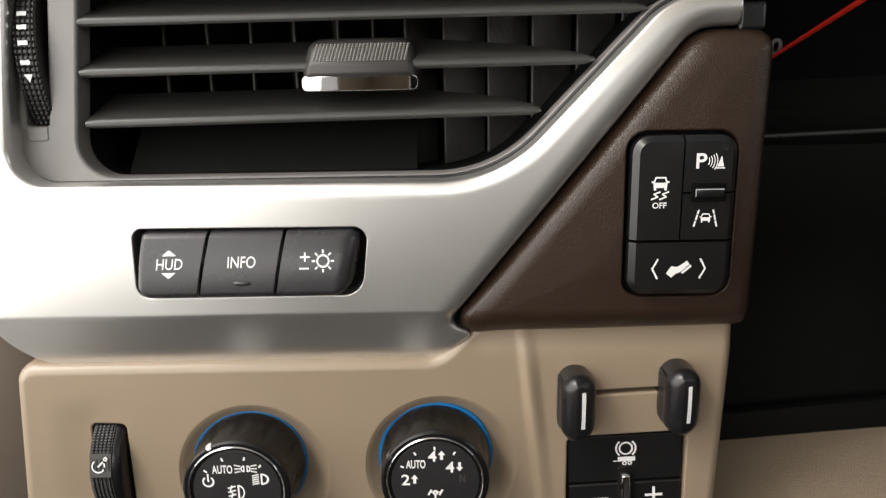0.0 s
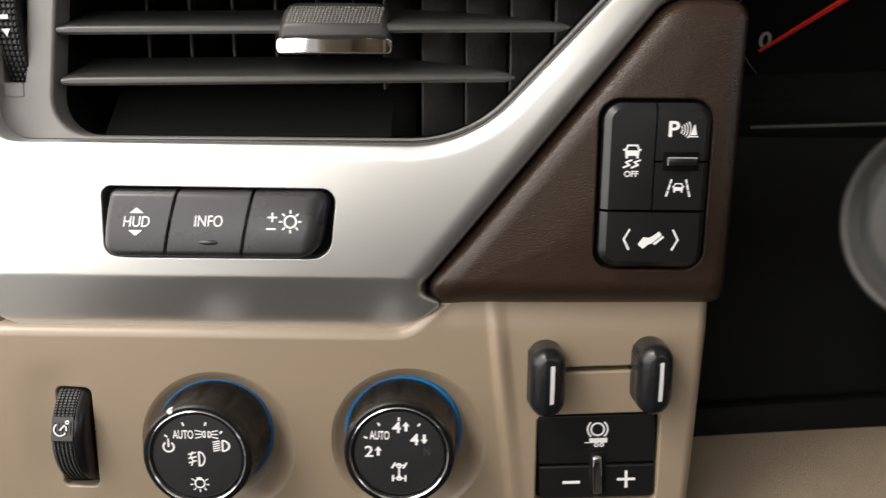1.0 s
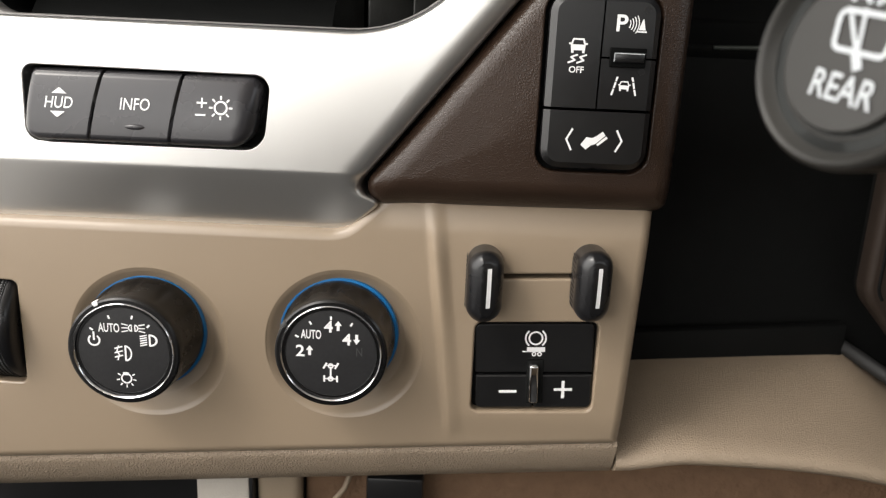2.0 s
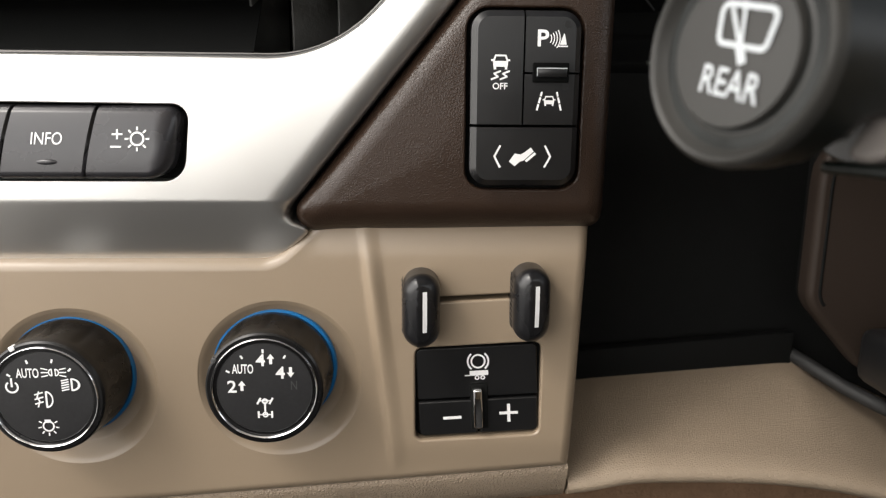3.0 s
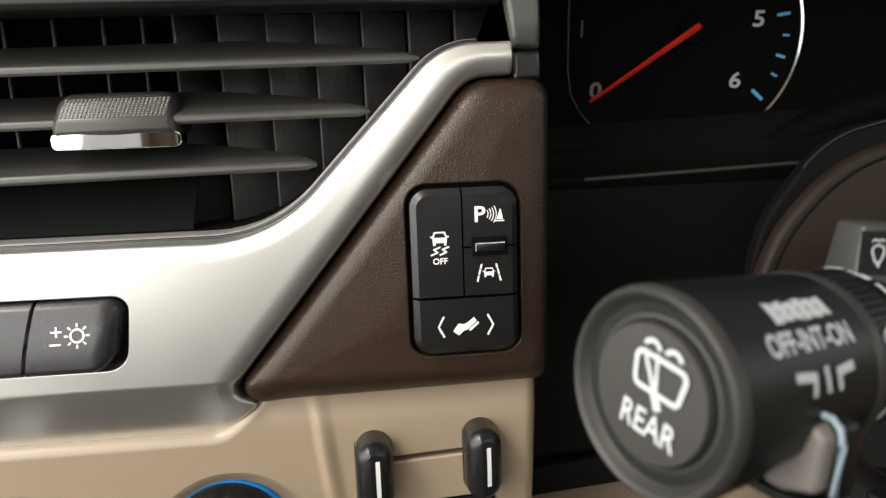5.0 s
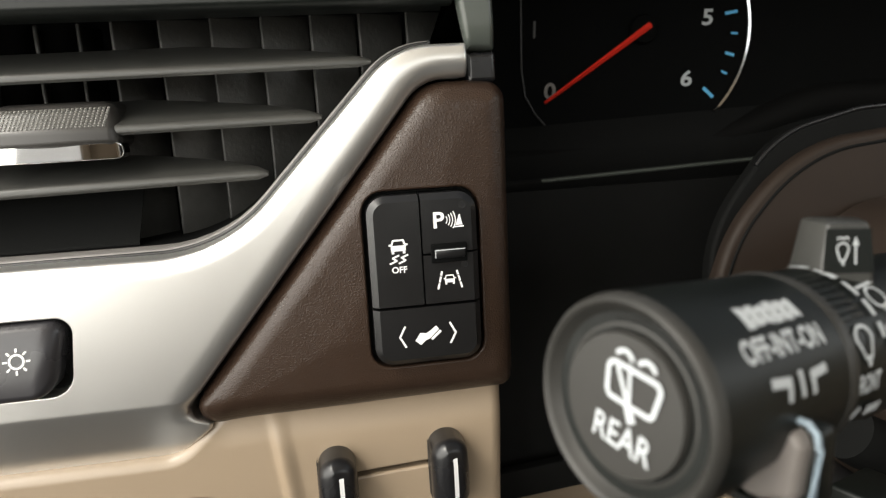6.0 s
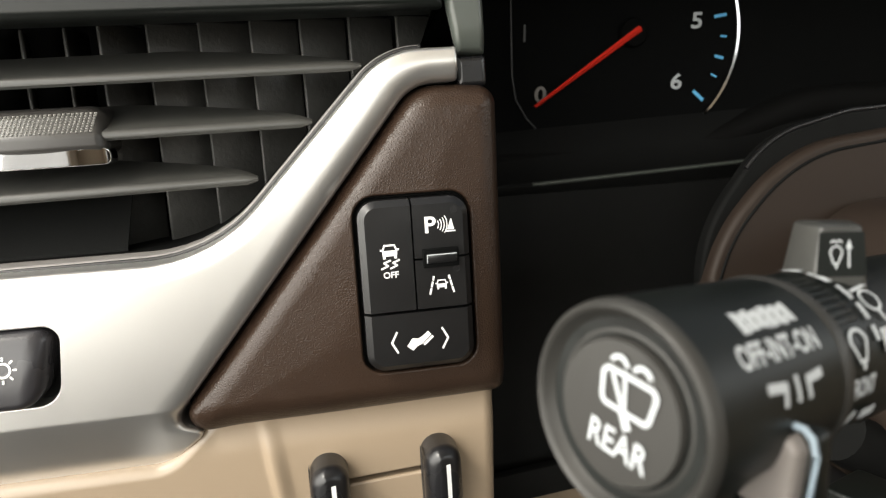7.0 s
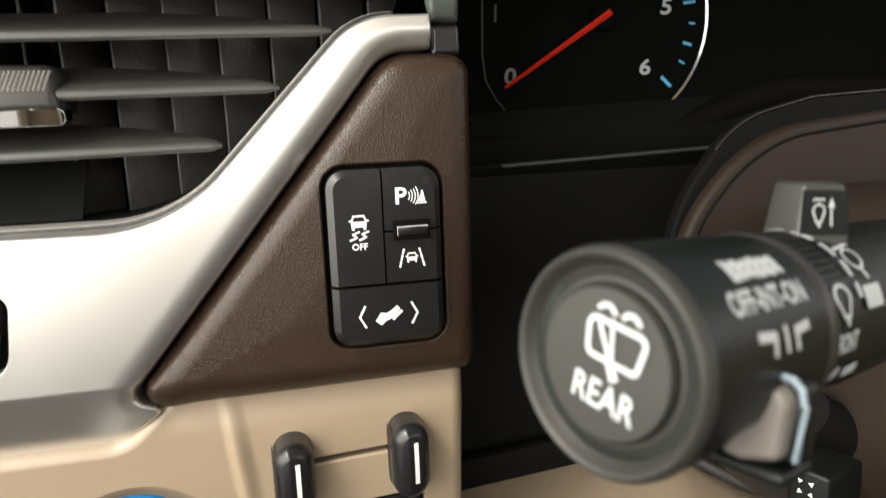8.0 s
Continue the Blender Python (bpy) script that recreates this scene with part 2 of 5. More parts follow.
def slab(outer, y, depth, rim=1.0, rise=1.0, holes=(), hole_depth=6, lip=0.6, warp=None, step=None, rings=5, cuts=()):
    """A plate that faces the driver: its outer edge at y, rounded up to y - rise over the rim's width, walls going back by depth.
    Holes go through it with a small round lip; warp(x, z) bends it in y, on a mesh cut every step."""
    bm = bmesh.new()
    lay = bm.verts.layers.float_vector.new("round")
    out = outward(outer)

    def ring_of(points, ways, yy, flat, front):
        row = []
        for (x, z), (u, w) in zip(points, ways):
            v = bm.verts.new((x, yy, z))
            v[lay] = Vector((u * flat, -front, w * flat))
            row.append(v)
        return row

    loops = [ring_of(outer, out, y + depth, 1.0, 0.0)]
    for k in range(rings + 1):
        a = math.pi / 2 * k / rings
        o = grown(outer, -rim * (1 - math.cos(a))) if k else outer
        c, s = math.cos(a) / max(rim, 0.1), math.sin(a) / max(rise, 0.1)
        loops.append(ring_of(o, out, y - rise * math.sin(a), c, s))
    n = len(outer)
    for a, b in zip(loops, loops[1:]):
        for i in range(n):
            bm.faces.new((a[i - 1], a[i], b[i], b[i - 1]))
    top = y - rise
    edge = [bm.edges.get((loops[-1][i - 1], loops[-1][i])) for i in range(n)]
    for h in holes:
        inner = []
        away = [(-u, -w) for u, w in outward(h)]
        for o, yy, c, q in ((grown(h, lip), top, 0, 1), (grown(h, lip * 0.3), top + lip * 0.3, 0.7, 0.7), (h, top + lip, 1, 0), (h, top + hole_depth, 1, 0)):
            inner.append(ring_of(o, away, yy, c, q))
        m = len(h)
        for a, b in zip(inner, inner[1:]):
            for i in range(m):
                bm.faces.new((a[i - 1], a[i], b[i], b[i - 1]))
        edge += [bm.edges.get((inner[0][i - 1], inner[0][i])) for i in range(m)]
    if holes or step:
        bmesh.ops.triangle_fill(bm, edges=edge, use_beauty=True, normal=(0, -1, 0))
    else:
        bm.faces.new(loops[-1])
    for at, no in cuts:
        bmesh.ops.bisect_plane(bm, geom=bm.verts[:] + bm.edges[:] + bm.faces[:], dist=1e-4, plane_co=at, plane_no=no)
    if step:
        lo = [min(p[i] for p in outer) for i in (0, 1)]
        hi = [max(p[i] for p in outer) for i in (0, 1)]
        for i, no in ((0, (1, 0, 0)), (1, (0, 0, 1))):
            c = lo[i] + step
            while c < hi[i]:
                at = (c, 0, 0) if i == 0 else (0, 0, c)
                bmesh.ops.bisect_plane(bm, geom=bm.verts[:] + bm.edges[:] + bm.faces[:], dist=1e-4, plane_co=at, plane_no=no)
                c += step
    if warp:
        for v in bm.verts:
            x, z, n = v.co.x, v.co.z, v[lay]
            wx = (warp(x + 0.1, z) - warp(x - 0.1, z)) / 0.2
            wz = (warp(x, z + 0.1) - warp(x, z - 0.1)) / 0.2
            v[lay] = Vector((n.x - wx * n.y, n.y, n.z - wz * n.y))
            v.co.y += warp(x, z)
    bmesh.ops.recalc_face_normals(bm, faces=bm.faces[:])
    return bm


def lathe(profile, seg=64, ribs=0, rib=0.0, rib_range=(0, 0)):
    """A turned body round local z from (radius, height) pairs; optional ribs round it between two heights."""
    bm = bmesh.new()
    rings = []
    for r, h in profile:
        ring = []
        for i in range(seg):
            a = 2 * math.pi * i / seg
            k = r
            if ribs and rib_range[0] <= h <= rib_range[1]:
                k -= rib * (0.5 + 0.5 * math.cos(a * ribs)) ** 6
            ring.append(bm.verts.new((k * math.cos(a), k * math.sin(a), h)))
        rings.append(ring)
    for a, b in zip(rings, rings[1:]):
        for i in range(seg):
            bm.faces.new((a[i - 1], a[i], b[i], b[i - 1]))
    for ring, r in ((rings[0], profile[0][0]), (rings[-1], profile[-1][0])):
        bm.faces.new(ring)
    bmesh.ops.recalc_face_normals(bm, faces=bm.faces[:])
    return bm


TO_PANEL = Matrix(((1, 0, 0, 0), (0, 0, -1, 0), (0, 1, 0, 0), (0, 0, 0, 1)))  # local z comes out towards the driver


def at_panel(bm, x, y, z):
    bm.transform(Matrix.Translation((x, y, z)) @ TO_PANEL)
    return bm


def block(x0, x1, y0, y1, z0, z1, r=0.0, seg=2):
    bm = bmesh.new()
    bmesh.ops.create_cube(bm, size=1)
    for v in bm.verts:
        v.co = Vector((x0 if v.co.x < 0 else x1, y0 if v.co.y < 0 else y1, z0 if v.co.z < 0 else z1))
    if r:
        bmesh.ops.bevel(bm, geom=bm.edges[:], offset=r, segments=seg, profile=0.5, affect="EDGES")
    return bm


def tube(points, r, seg=10):
    """A round bead along a line of points, with closed ends."""
    bm = bmesh.new()
    pts = [Vector(p) for p in points]
    rings = []
    for i, p in enumerate(pts):
        d = (pts[min(i + 1, len(pts) - 1)] - pts[max(i - 1, 0)]).normalized()
        u = d.cross(Vector((0, 1, 0.01))).normalized()
        w = d.cross(u)
        rings.append([bm.verts.new(p + u * r * math.cos(2 * math.pi * k / seg) + w * r * math.sin(2 * math.pi * k / seg)) for k in range(seg)])
    for a, b in zip(rings, rings[1:]):
        for i in range(seg):
            bm.faces.new((a[i - 1], a[i], b[i], b[i - 1]))
    bm.faces.new(rings[0])
    bm.faces.new(rings[-1])
    bmesh.ops.recalc_face_normals(bm, faces=bm.faces[:])
    return bm


class Ink:
    """Printed marks in a flat (u, v) plane, in mm; each stroke lies a hair above the one before."""

    def __init__(self):
        self.bm, self.n = bmesh.new(), 0.0

    def poly(self, pts):
        self.n += 0.004
        self.bm.faces.new([self.bm.verts.new((u, v, self.n)) for u, v in pts])
        return self

    def line(self, pts, w):
        for a, b in zip(pts, pts[1:]):
            a, b = Vector(a), Vector(b)
            d = (b - a).normalized() * w / 2
            s = Vector((-d.y, d.x))
            self.poly([a - d * 0.6 + s, a - d * 0.6 - s, b + d * 0.6 - s, b + d * 0.6 + s])
        return self

    def arc(self, c, r, w, a0=0, a1=360, sx=1.0, n=28):
        self.n += 0.004
        prev = None
        for k in range(n + 1):
            a = radians(a0 + (a1 - a0) * k / n)
            row = [self.bm.verts.new((c[0] + sx * q * math.cos(a), c[1] + q * math.sin(a), self.n)) for q in (r - w / 2, r + w / 2)]
            if prev:
                self.bm.faces.new((prev[0], prev[1], row[1], row[0]))
            prev = row
        return self

    def disc(self, c, r):
        return self.poly([(c[0] + r * math.cos(math.pi * k / 10), c[1] + r * math.sin(math.pi * k / 10)) for k in range(20)])

    def text(self, words, size, c, shear=0.0, width=None, bold=0.0):
        cu = bpy.data.curves.new("legend", "FONT")
        cu.body, cu.size, cu.align_x, cu.align_y, cu.shear = words, size * 1.4, "CENTER", "CENTER", shear
        cu.offset, cu.resolution_u = bold, 4
        ob = bpy.data.objects.new("legend", cu)
        scene.collection.objects.link(ob)
        bpy.context.view_layer.update()
        me = bpy.data.meshes.new_from_object(ob.evaluated_get(bpy.context.evaluated_depsgraph_get()))
        bpy.data.objects.remove(ob)
        xs = [v.co.x for v in me.vertices]
        ys = [v.co.y for v in me.vertices]
        k = width / (max(xs) - min(xs)) if width else 1.0
        h = size / (max(ys) - min(ys))
        mx, my = (max(xs) + min(xs)) / 2, (max(ys) + min(ys)) / 2
        self.n += 0.004
        m = Matrix.Translation((c[0], c[1], self.n)) @ Matrix.Diagonal((k, h, 1, 1)) @ Matrix.Translation((-mx, -my, 0))
        me.transform(m)
        self.bm.from_mesh(me)
        bpy.data.meshes.remove(me)
        return self

    def done(self, m):
        self.bm.transform(m)
        return self.bm

    def panel(self, x, y, z, slope=0.0):
        """Lays the print on a face towards the driver at (x, y, z)."""
        for v in self.bm.verts:
            u, w, n = v.co
            v.co = Vector((x + u, y - n + w * slope, z + w))
        return self.bm

# ---- the setting: cabin shell ----


def shell(name, bm, mat, label, category):
    return solid(name, bm, mat, label, category, "structure")


shell("ground", block(-30000, 30000, -30000, 30000, -520, -450), CONCRETE, "pale concrete ground outside the car", "ground")
# the dark floor is chosen to darken the silver fold's reflection
shell("floor", block(-240, 1300, -1900, 1200, -40, 0), RUBBER, "cabin floor, made dark for the reflection in the silver trim", "floor")
shell("ceiling", block(-240, 1300, -1900, 150, 1220, 1260, 8), LINING, "light cloth headlining", "ceiling")
shell("wall_front", block(-240, 1300, 1180, 1220, 0, 880), CARPET, "carpeted bulkhead behind the pedals", "wall")
shell("wall_right_lower", block(1290, 1320, -1900, 1180, 0, 800), TRIM, "tan door lining below the windows", "wall")
shell("wall_right_pillar", block(1290, 1320, -900, -780, 800, 1220), TRIM, "tan pillar between the side windows", "wall")
shell("wall_rear", block(-240, 1290, -1930, -1900, 0, 820), TRIM, "tan rear trim below the back window", "wall")
shell("wall_left_rear", block(-260, -235, -1900, -800, 0, 800), TRIM, "tan rear door lining", "wall")
shell("wall_left_pillar", block(-260, -235, -900, -780, 800, 1220), TRIM, "tan pillar behind the door opening", "wall")
shell("wall_left_hinge", block(-262, -236, 330, 1200, 0, 900), TRIM, "tan kick panel ahead of the door opening", "wall")
# unseen, added so that the trim's lower fold reflects something dark
shell("wall_left_blocker", block(-262, -240, -800, 330, 0, 420), BROWN, "unseen dark brown wall that hides the bright ground from the trim", "wall")
shell("dashboard_top", block(-232, 1288, 300, 1180, 836, 868, 10, 3), BROWN, "dark brown dashboard top pad", "dashboard")
# unseen backing, added to block stray light behind the panels
shell("dashboard_core", block(-225, 1285, 470, 520, 500, 836), DEEP, "unseen black backing that stops light leaking through the dashboard", "dashboard")
shell("dashboard_passenger_side", block(520, 1285, 300, 470, 520, 836, 12, 3), TAN, "tan dashboard body beyond the steering column", "dashboard")
shell("dashboard_end", block(-225, -190, 325, 470, 480, 836, 6), DOORBROWN, "brown end of the dashboard", "dashboard")
# black lining between the switch panel and the instruments
shell("binnacle_side", block(112.4, 115.2, 296, 470, 556, 836), DEEP, "matt black side wall beside the instruments", "dashboard")
shell("dashboard_rear_left", block(-190, 119, 352, 356, 500, 836), DEEP, "black inside of the dashboard", "dashboard")

# ---- satin silver trim round the vent ----
BEZEL = rounded([(-172, 800, 2), (-175, 630.5, 27), (-4, 630.5, 26), (12.4, 645.6, 2.2), (2.2, 650.6, 5.0), (91.4, 759.3, 44), (107, 759.8, 1),
                 (107, 771.0, 1), (83, 770.8, 46), (21.7, 706.6, 52), (-157, 707.5, 12), (-147, 800, 2)], 36)
POCKET = rounded([(-114.8, 664.3, 5), (-30.0, 664.3, 8), (-26.8, 690.4, 5), (-114, 691, 4)])
SOFT = [(Vector(BEZEL[i - 1]), Vector(BEZEL[i])) for i in range(len(BEZEL))
        if all(p[1] > 651.5 and p[0] > -158.5 and not (p[0] > 106.5 and q[0] > 106.5) for p, q in ((BEZEL[i - 1], BEZEL[i]), (BEZEL[i], BEZEL[i - 1])))]


def nearest(segments):
    """A function that gives the distance from (x, z) to the nearest of some segments."""
    a = np.array([tuple(p) for p, q in segments])
    e = np.array([tuple(q) for p, q in segments]) - a
    ee = np.maximum(1e-9, (e * e).sum(1))

    def distance(x, z):
        d = np.array((x, z)) - a
        k = np.clip((d * e).sum(1) / ee, 0, 1)
        d = d - e * k[:, None]
        return math.sqrt((d * d).sum(1).min())

    return distance




def beside_pad(p):
    """True for the rim that runs along the leather pad, false for the one round the vent."""
    return p.y < (678 + 0.93 * (p.x - 2) if p.x < 93 else 765.3)


to_vent_edge = nearest([e for e in SOFT if not beside_pad((e[0] + e[1]) / 2)])
to_pad_edge_of_trim = nearest([e for e in SOFT if beside_pad((e[0] + e[1]) / 2)])


def bezel_bend(x, z):
    fold = max(0.0, 657.5 - z)
    soft = fold * fold / (fold + 1.2) if fold else 0.0
    y = 0.50 * soft + 2.0 * ((z - 690) / 70) ** 2
    if z > 640:
        d = to_vent_edge(x, z)
        if d < 6.0:
            y += 1.2 * (1 - d / 6.0) ** 2.2
        d = to_pad_edge_of_trim(x, z)
        if d < 10.0:
            y += 4.4 * (1 - d / 10.0) ** 3.4 * smooth(645, 656, z)
    return y


bezel = solid("silver_trim", slab(BEZEL, 270.4, 16, 1.4, 2.0, [POCKET], 12, 0.5, bezel_bend, 1.45, 4,
                                  [((0, 0, zz), (0, 0, 1)) for zz in (657.4, 656.6, 655.6, 654.2)]), SATIN,
              "satin silver trim panel framing the air vent", "dashboard trim", sharp=50)

part("moulding_pip", at_panel(lathe([(1.0, -1), (1.0, 0.2), (0.7, 0.6), (0.1, 0.75)], 16), -84.0, 281.9, 634.8), SATIN, bezel, "tiny moulding pip on the lower fold")

# ---- three display buttons in the silver trim ----
bank = thing("display_buttons", -70, 272, 677, "row of three black display buttons in the silver trim", "buttons")
part("pocket", block(-116, -24, 277, 279, 662, 692), DEEP, bank)
SLOPE = 0.24  # the faces stand out further at the bottom


def face_bend(x, z):
    turn = max(0.0, x + 40.4 - 0.18 * (z - 665.4))  # the last key's end rolls away into the pocket
    return (z - 677.5) * SLOPE + 0.010 * (z - 679) ** 2 + 0.062 * turn * turn


def carved(bm, planes):
    """Keeps what lies behind all the planes (point, normal) and closes the cut sides."""
    bmesh.ops.holes_fill(bm, edges=[e for e in bm.edges if e.is_boundary], sides=0)
    for at, no in planes:
        cut = bmesh.ops.bisect_plane(bm, geom=bm.verts[:] + bm.edges[:] + bm.faces[:], dist=1e-4, plane_co=at, plane_no=no, clear_outer=True)
        bmesh.ops.holes_fill(bm, edges=[e for e in cut["geom_cut"] if isinstance(e, bmesh.types.BMEdge) and e.is_boundary], sides=0)
    bmesh.ops.recalc_face_normals(bm, faces=bm.faces[:])
    return bm


BANK = rounded([(-112.6, 665.4, 5), (-33.6, 665.4, 9), (-29.2, 690, 4), (-110.8, 690, 2.5)], 10)
LEAN = (1, 0, -0.185)  # the joints between the keys lean a little


def display_button(x0, x1):
    """One key of the bank, between two leaning joints given at its foot."""
    planes = []
    if x0 is not None:
        planes.append(((x0, 0, 665.5), tuple(-c for c in LEAN)))
    if x1 is not None:
        planes.append(((x1, 0, 665.5), LEAN))
    return part("button", carved(slab(BANK, 266.5, 12, 2.7, 3.0, rings=6, warp=face_bend, step=2.0), planes), DISPLAYKEY, bank)


b1 = display_button(None, -90.6)
b2 = display_button(-89.2, -62.5)
b3 = display_button(-61.1, None)
FY = 263.32
ink = Ink().text("HUD", 3.9, (0, 0), 0.14, 9.8, 0.02).poly([(-2.6, 3.0), (2.6, 3.0), (0.3, 4.9), (-0.3, 4.9)]).poly([(-2.9, -3.0), (-0.6, -4.9), (0.0, -4.9), (2.3, -3.0)])
part("legend", ink.panel(-99.6, FY + 0.3, 678.6, SLOPE), WHITE, b1, "white printed head-up display symbol")
ink = Ink().text("INFO", 4.1, (0, 0), 0.10, 10.4, 0.02)
part("legend", ink.panel(-73.1, FY + 0.35, 679.0, SLOPE), WHITE, b2, "white printed INFO")
bead = lathe([(1.0, 0), (0.98, 0.3), (0.75, 0.65), (0.4, 0.85), (0.05, 0.92)], 24)
bead.transform(Matrix.Diagonal((3.6, 1, 1, 1)))
part("finger_mark", at_panel(bead, -73.2, 262.9, 671.2), DISPLAYKEY, b2, "small raised bead under the word")
ink = Ink().arc((2.6, 0), 2.1, 0.65)
for k in range(8):
    a = radians(45 * k)
    ink.line([(2.6 + 3.0 * math.cos(a), 3.0 * math.sin(a)), (2.6 + 3.9 * math.cos(a), 3.9 * math.sin(a))], 0.6)
ink.line([(-5.6, 1.5), (-2.4, 1.5)], 0.6).line([(-4.0, 0.0), (-4.0, 3.0)], 0.6).line([(-6.0, -2.6), (-2.8, -2.6)], 0.6)
part("legend", ink.panel(-45.8, FY + 0.3, 679.0, SLOPE), WHITE, b3, "white printed brightness symbol")

# ---- air vent ----
vent = thing("air_vent", -20, 281, 740, "black dashboard air vent with three long louvres", "air vent")
OPENING = rounded([(-126, 792, 3), (-137, 708.6, 13), (20.6, 708.2, 50), (82.2, 772.6, 44), (107.2, 772.8, 0.3), (107.2, 792, 0.3)])
WHEELSLOT = rounded([(-153.4, 728, 1.5), (-145.2, 728, 1.5), (-136.5, 797, 2), (-146, 797, 2)], 3)
FRAME = rounded([(-160, 800, 1), (-160, 703, 8), (23, 703, 50), (85, 767.5, 44), (107.6, 767.5, 1), (107.6, 800, 1)])
part("frame", slab(FRAME, 281, 8, 1.2, 1.5, [OPENING, WHEELSLOT], 10, 1.4, None, None, 3), GREY, vent, "dark grey vent surround")
part("top_strip", slab(rounded([(-150, 783.6, 3), (104.4, 783.6, 1.5), (100, 812, 2), (-150, 812, 3)], 5), 280, 10, 3.0, 6.0, warp=lambda x, z: 0.0), STALKBODY, vent, "satin black strip over the louvres")
ledge = rounded([(-153.6, 722.5, 1.5), (-145, 722.5, 1.5), (-145, 728.4, 1), (-153.6, 728.4, 1)], 3)
part("wheel_ledge", slab(ledge, 280.5, 3, 1.0, 1.4), GREY, vent)
part("seal", tube([(x, 279.6, z) for x, z in grown(rounded([(-158, 790, 2), (-156.3, 707.0, 12.5), (21.4, 707.0, 52), (82.8, 771.4, 45), (106.5, 771.6, 1)], 12), 0)[1:-1]], 0.75), BLACK, vent, "black rubber lip against the silver trim")

duct = bmesh.new()
d0 = [duct.verts.new((x, 290, z)) for x, z in OPENING]
d1 = [duct.verts.new((x, 350, z)) for x, z in OPENING]
for i in range(len(OPENING)):
    duct.faces.new((d0[i - 1], d0[i], d1[i], d1[i - 1]))
duct.faces.new(d1)
bmesh.ops.recalc_face_normals(duct, faces=duct.faces[:])
part("duct", duct, DEEP, vent, "black duct behind the louvres")
flap = bmesh.new()
fl = [flap.verts.new(p) for p in ((-122, 292, 709.6), (-9, 292, 709.6), (-9, 312.5, 731), (-122, 312.5, 731), (-122, 292, 708.6), (-9, 292, 708.6), (-9, 312.5, 730), (-122, 312.5, 730))]
for q in ((0, 1, 2, 3), (7, 6, 5, 4), (0, 4, 5, 1), (1, 5, 6, 2), (2, 6, 7, 3), (3, 7, 4, 0)):
    flap.faces.new([fl[i] for i in q])
part("duct_floor", flap, DEEP, vent, "flat plate in the bottom of the duct")


def louvre(zl, zr, x1, name="louvre"):
    """A blade with a rounded front edge whose rear edge sweeps to a point at its right end."""
    bm = bmesh.new()
    x0, y0, depth, thick, lean = -131.5, 281.0, 27.0, 3.2, 0.36
    rows = []
    for k in range(49):
        s = k / 48
        x = x0 + (x1 - x0) * s
        zf = zl + (zr - zl) * s
        d = depth * min(1.0, ((1 - s) * (x1 - x0) / 62.0) ** 0.55) if s < 1 else 0.4
        d = max(d, 2.2)
        h = thick * min(1.0, 0.35 + (1 - s) * 40) * min(1.0, 0.75 + s * 60)
        sect = [(0.0, -0.5 * h), (-0.9, -0.25 * h), (-1.1, 0.1 * h), (-0.6, 0.42 * h), (0.6, 0.55 * h), (d * 0.5, 0.35 * h), (d, 0.15 * h), (d, -0.1 * h), (d * 0.5, -0.4 * h)]
        rows.append([bm.verts.new((x, y0 + a, zf + b + max(0, a) * lean)) for a, b in sect])
    n = len(rows[0])
    for a, b in zip(rows, rows[1:]):
        for i in range(n):
            bm.faces.new((a[i - 1], a[i], b[i], b[i - 1]))
    bm.faces.new(rows[0])
    bm.faces.new(rows[-1])
    bmesh.ops.recalc_face_normals(bm, faces=bm.faces[:])
    return part(name, bm, LOUVRE, vent)


louvre(765.2, 766.6, 75.5)
louvre(747.3, 748.9, 57.5)
louvre(728.8, 731.0, 38.0)

vane_mesh = mesh_of("vane", block(-0.8, 0.8, -9.8, 9.8, 700, 787, 0.75, 3), VANE)
for k in range(13):
    ob = new("vane", vane_mesh)
    ob.location = ((-115.3 + 18.0 * k) * MM, 0.3166 if k > 5 else 0.327, 0)
    ob.rotation_euler = (0, 0, radians(-62 if k > 6 else -38 if k == 6 else -8 if k == 5 else 14))
    ob.parent = vent
    ob.matrix_parent_inverse = Matrix.Translation(-vent.location)

# slider tab on the middle louvre
def tab_bend(x, z):
    return 0.66 * max(0.0, z - 748.5) + 0.0050 * (x + 28.6) ** 2


TAB = rounded([(-50.4, 742.6, 3), (-7.2, 742.6, 3), (-8.8, 758.2, 5.5), (-47.6, 758.2, 5.5)], 8)
tab = part("slider", slab(TAB, 281.6, 14, 3.4, 5.2, warp=tab_bend, step=1.8, rings=7), SLIDER, vent, "rounded slider tab")
part("chrome_strip", slab(box_outline(-50.4, -7.2, 739.2, 744.9, 2.2), 278.4, 7, 0.5, 0.7,
                          warp=lambda x, z: 3.0 * (abs(x + 28.8) / 21.6) ** 4 - 0.13 * (z - 742), step=1.2, rings=5), CHROME, tab, "bright chrome strip")
# bumps coloured paler than the slider for the light on their tops
grip = bmesh.new()
for i in range(26):
    for j in range(8):
        x, z = -45.2 + 1.33 * i + 0.18 * j, 750.2 + 0.80 * j
        y = 276.45 + tab_bend(x, z)
        c = [grip.verts.new((x + a, y + 0.62 * b, z + b)) for a, b in ((-0.46, -0.32), (0.46, -0.32), (0.46, 0.32), (-0.46, 0.32))]
        t = grip.verts.new((x, y - 0.65, z))
        for q in range(4):
            grip.faces.new((c[q - 1], c[q], t))
tagged(part("grip", grip, DOTS, tab, "knurled grip of tiny bumps"), kind="stuff")


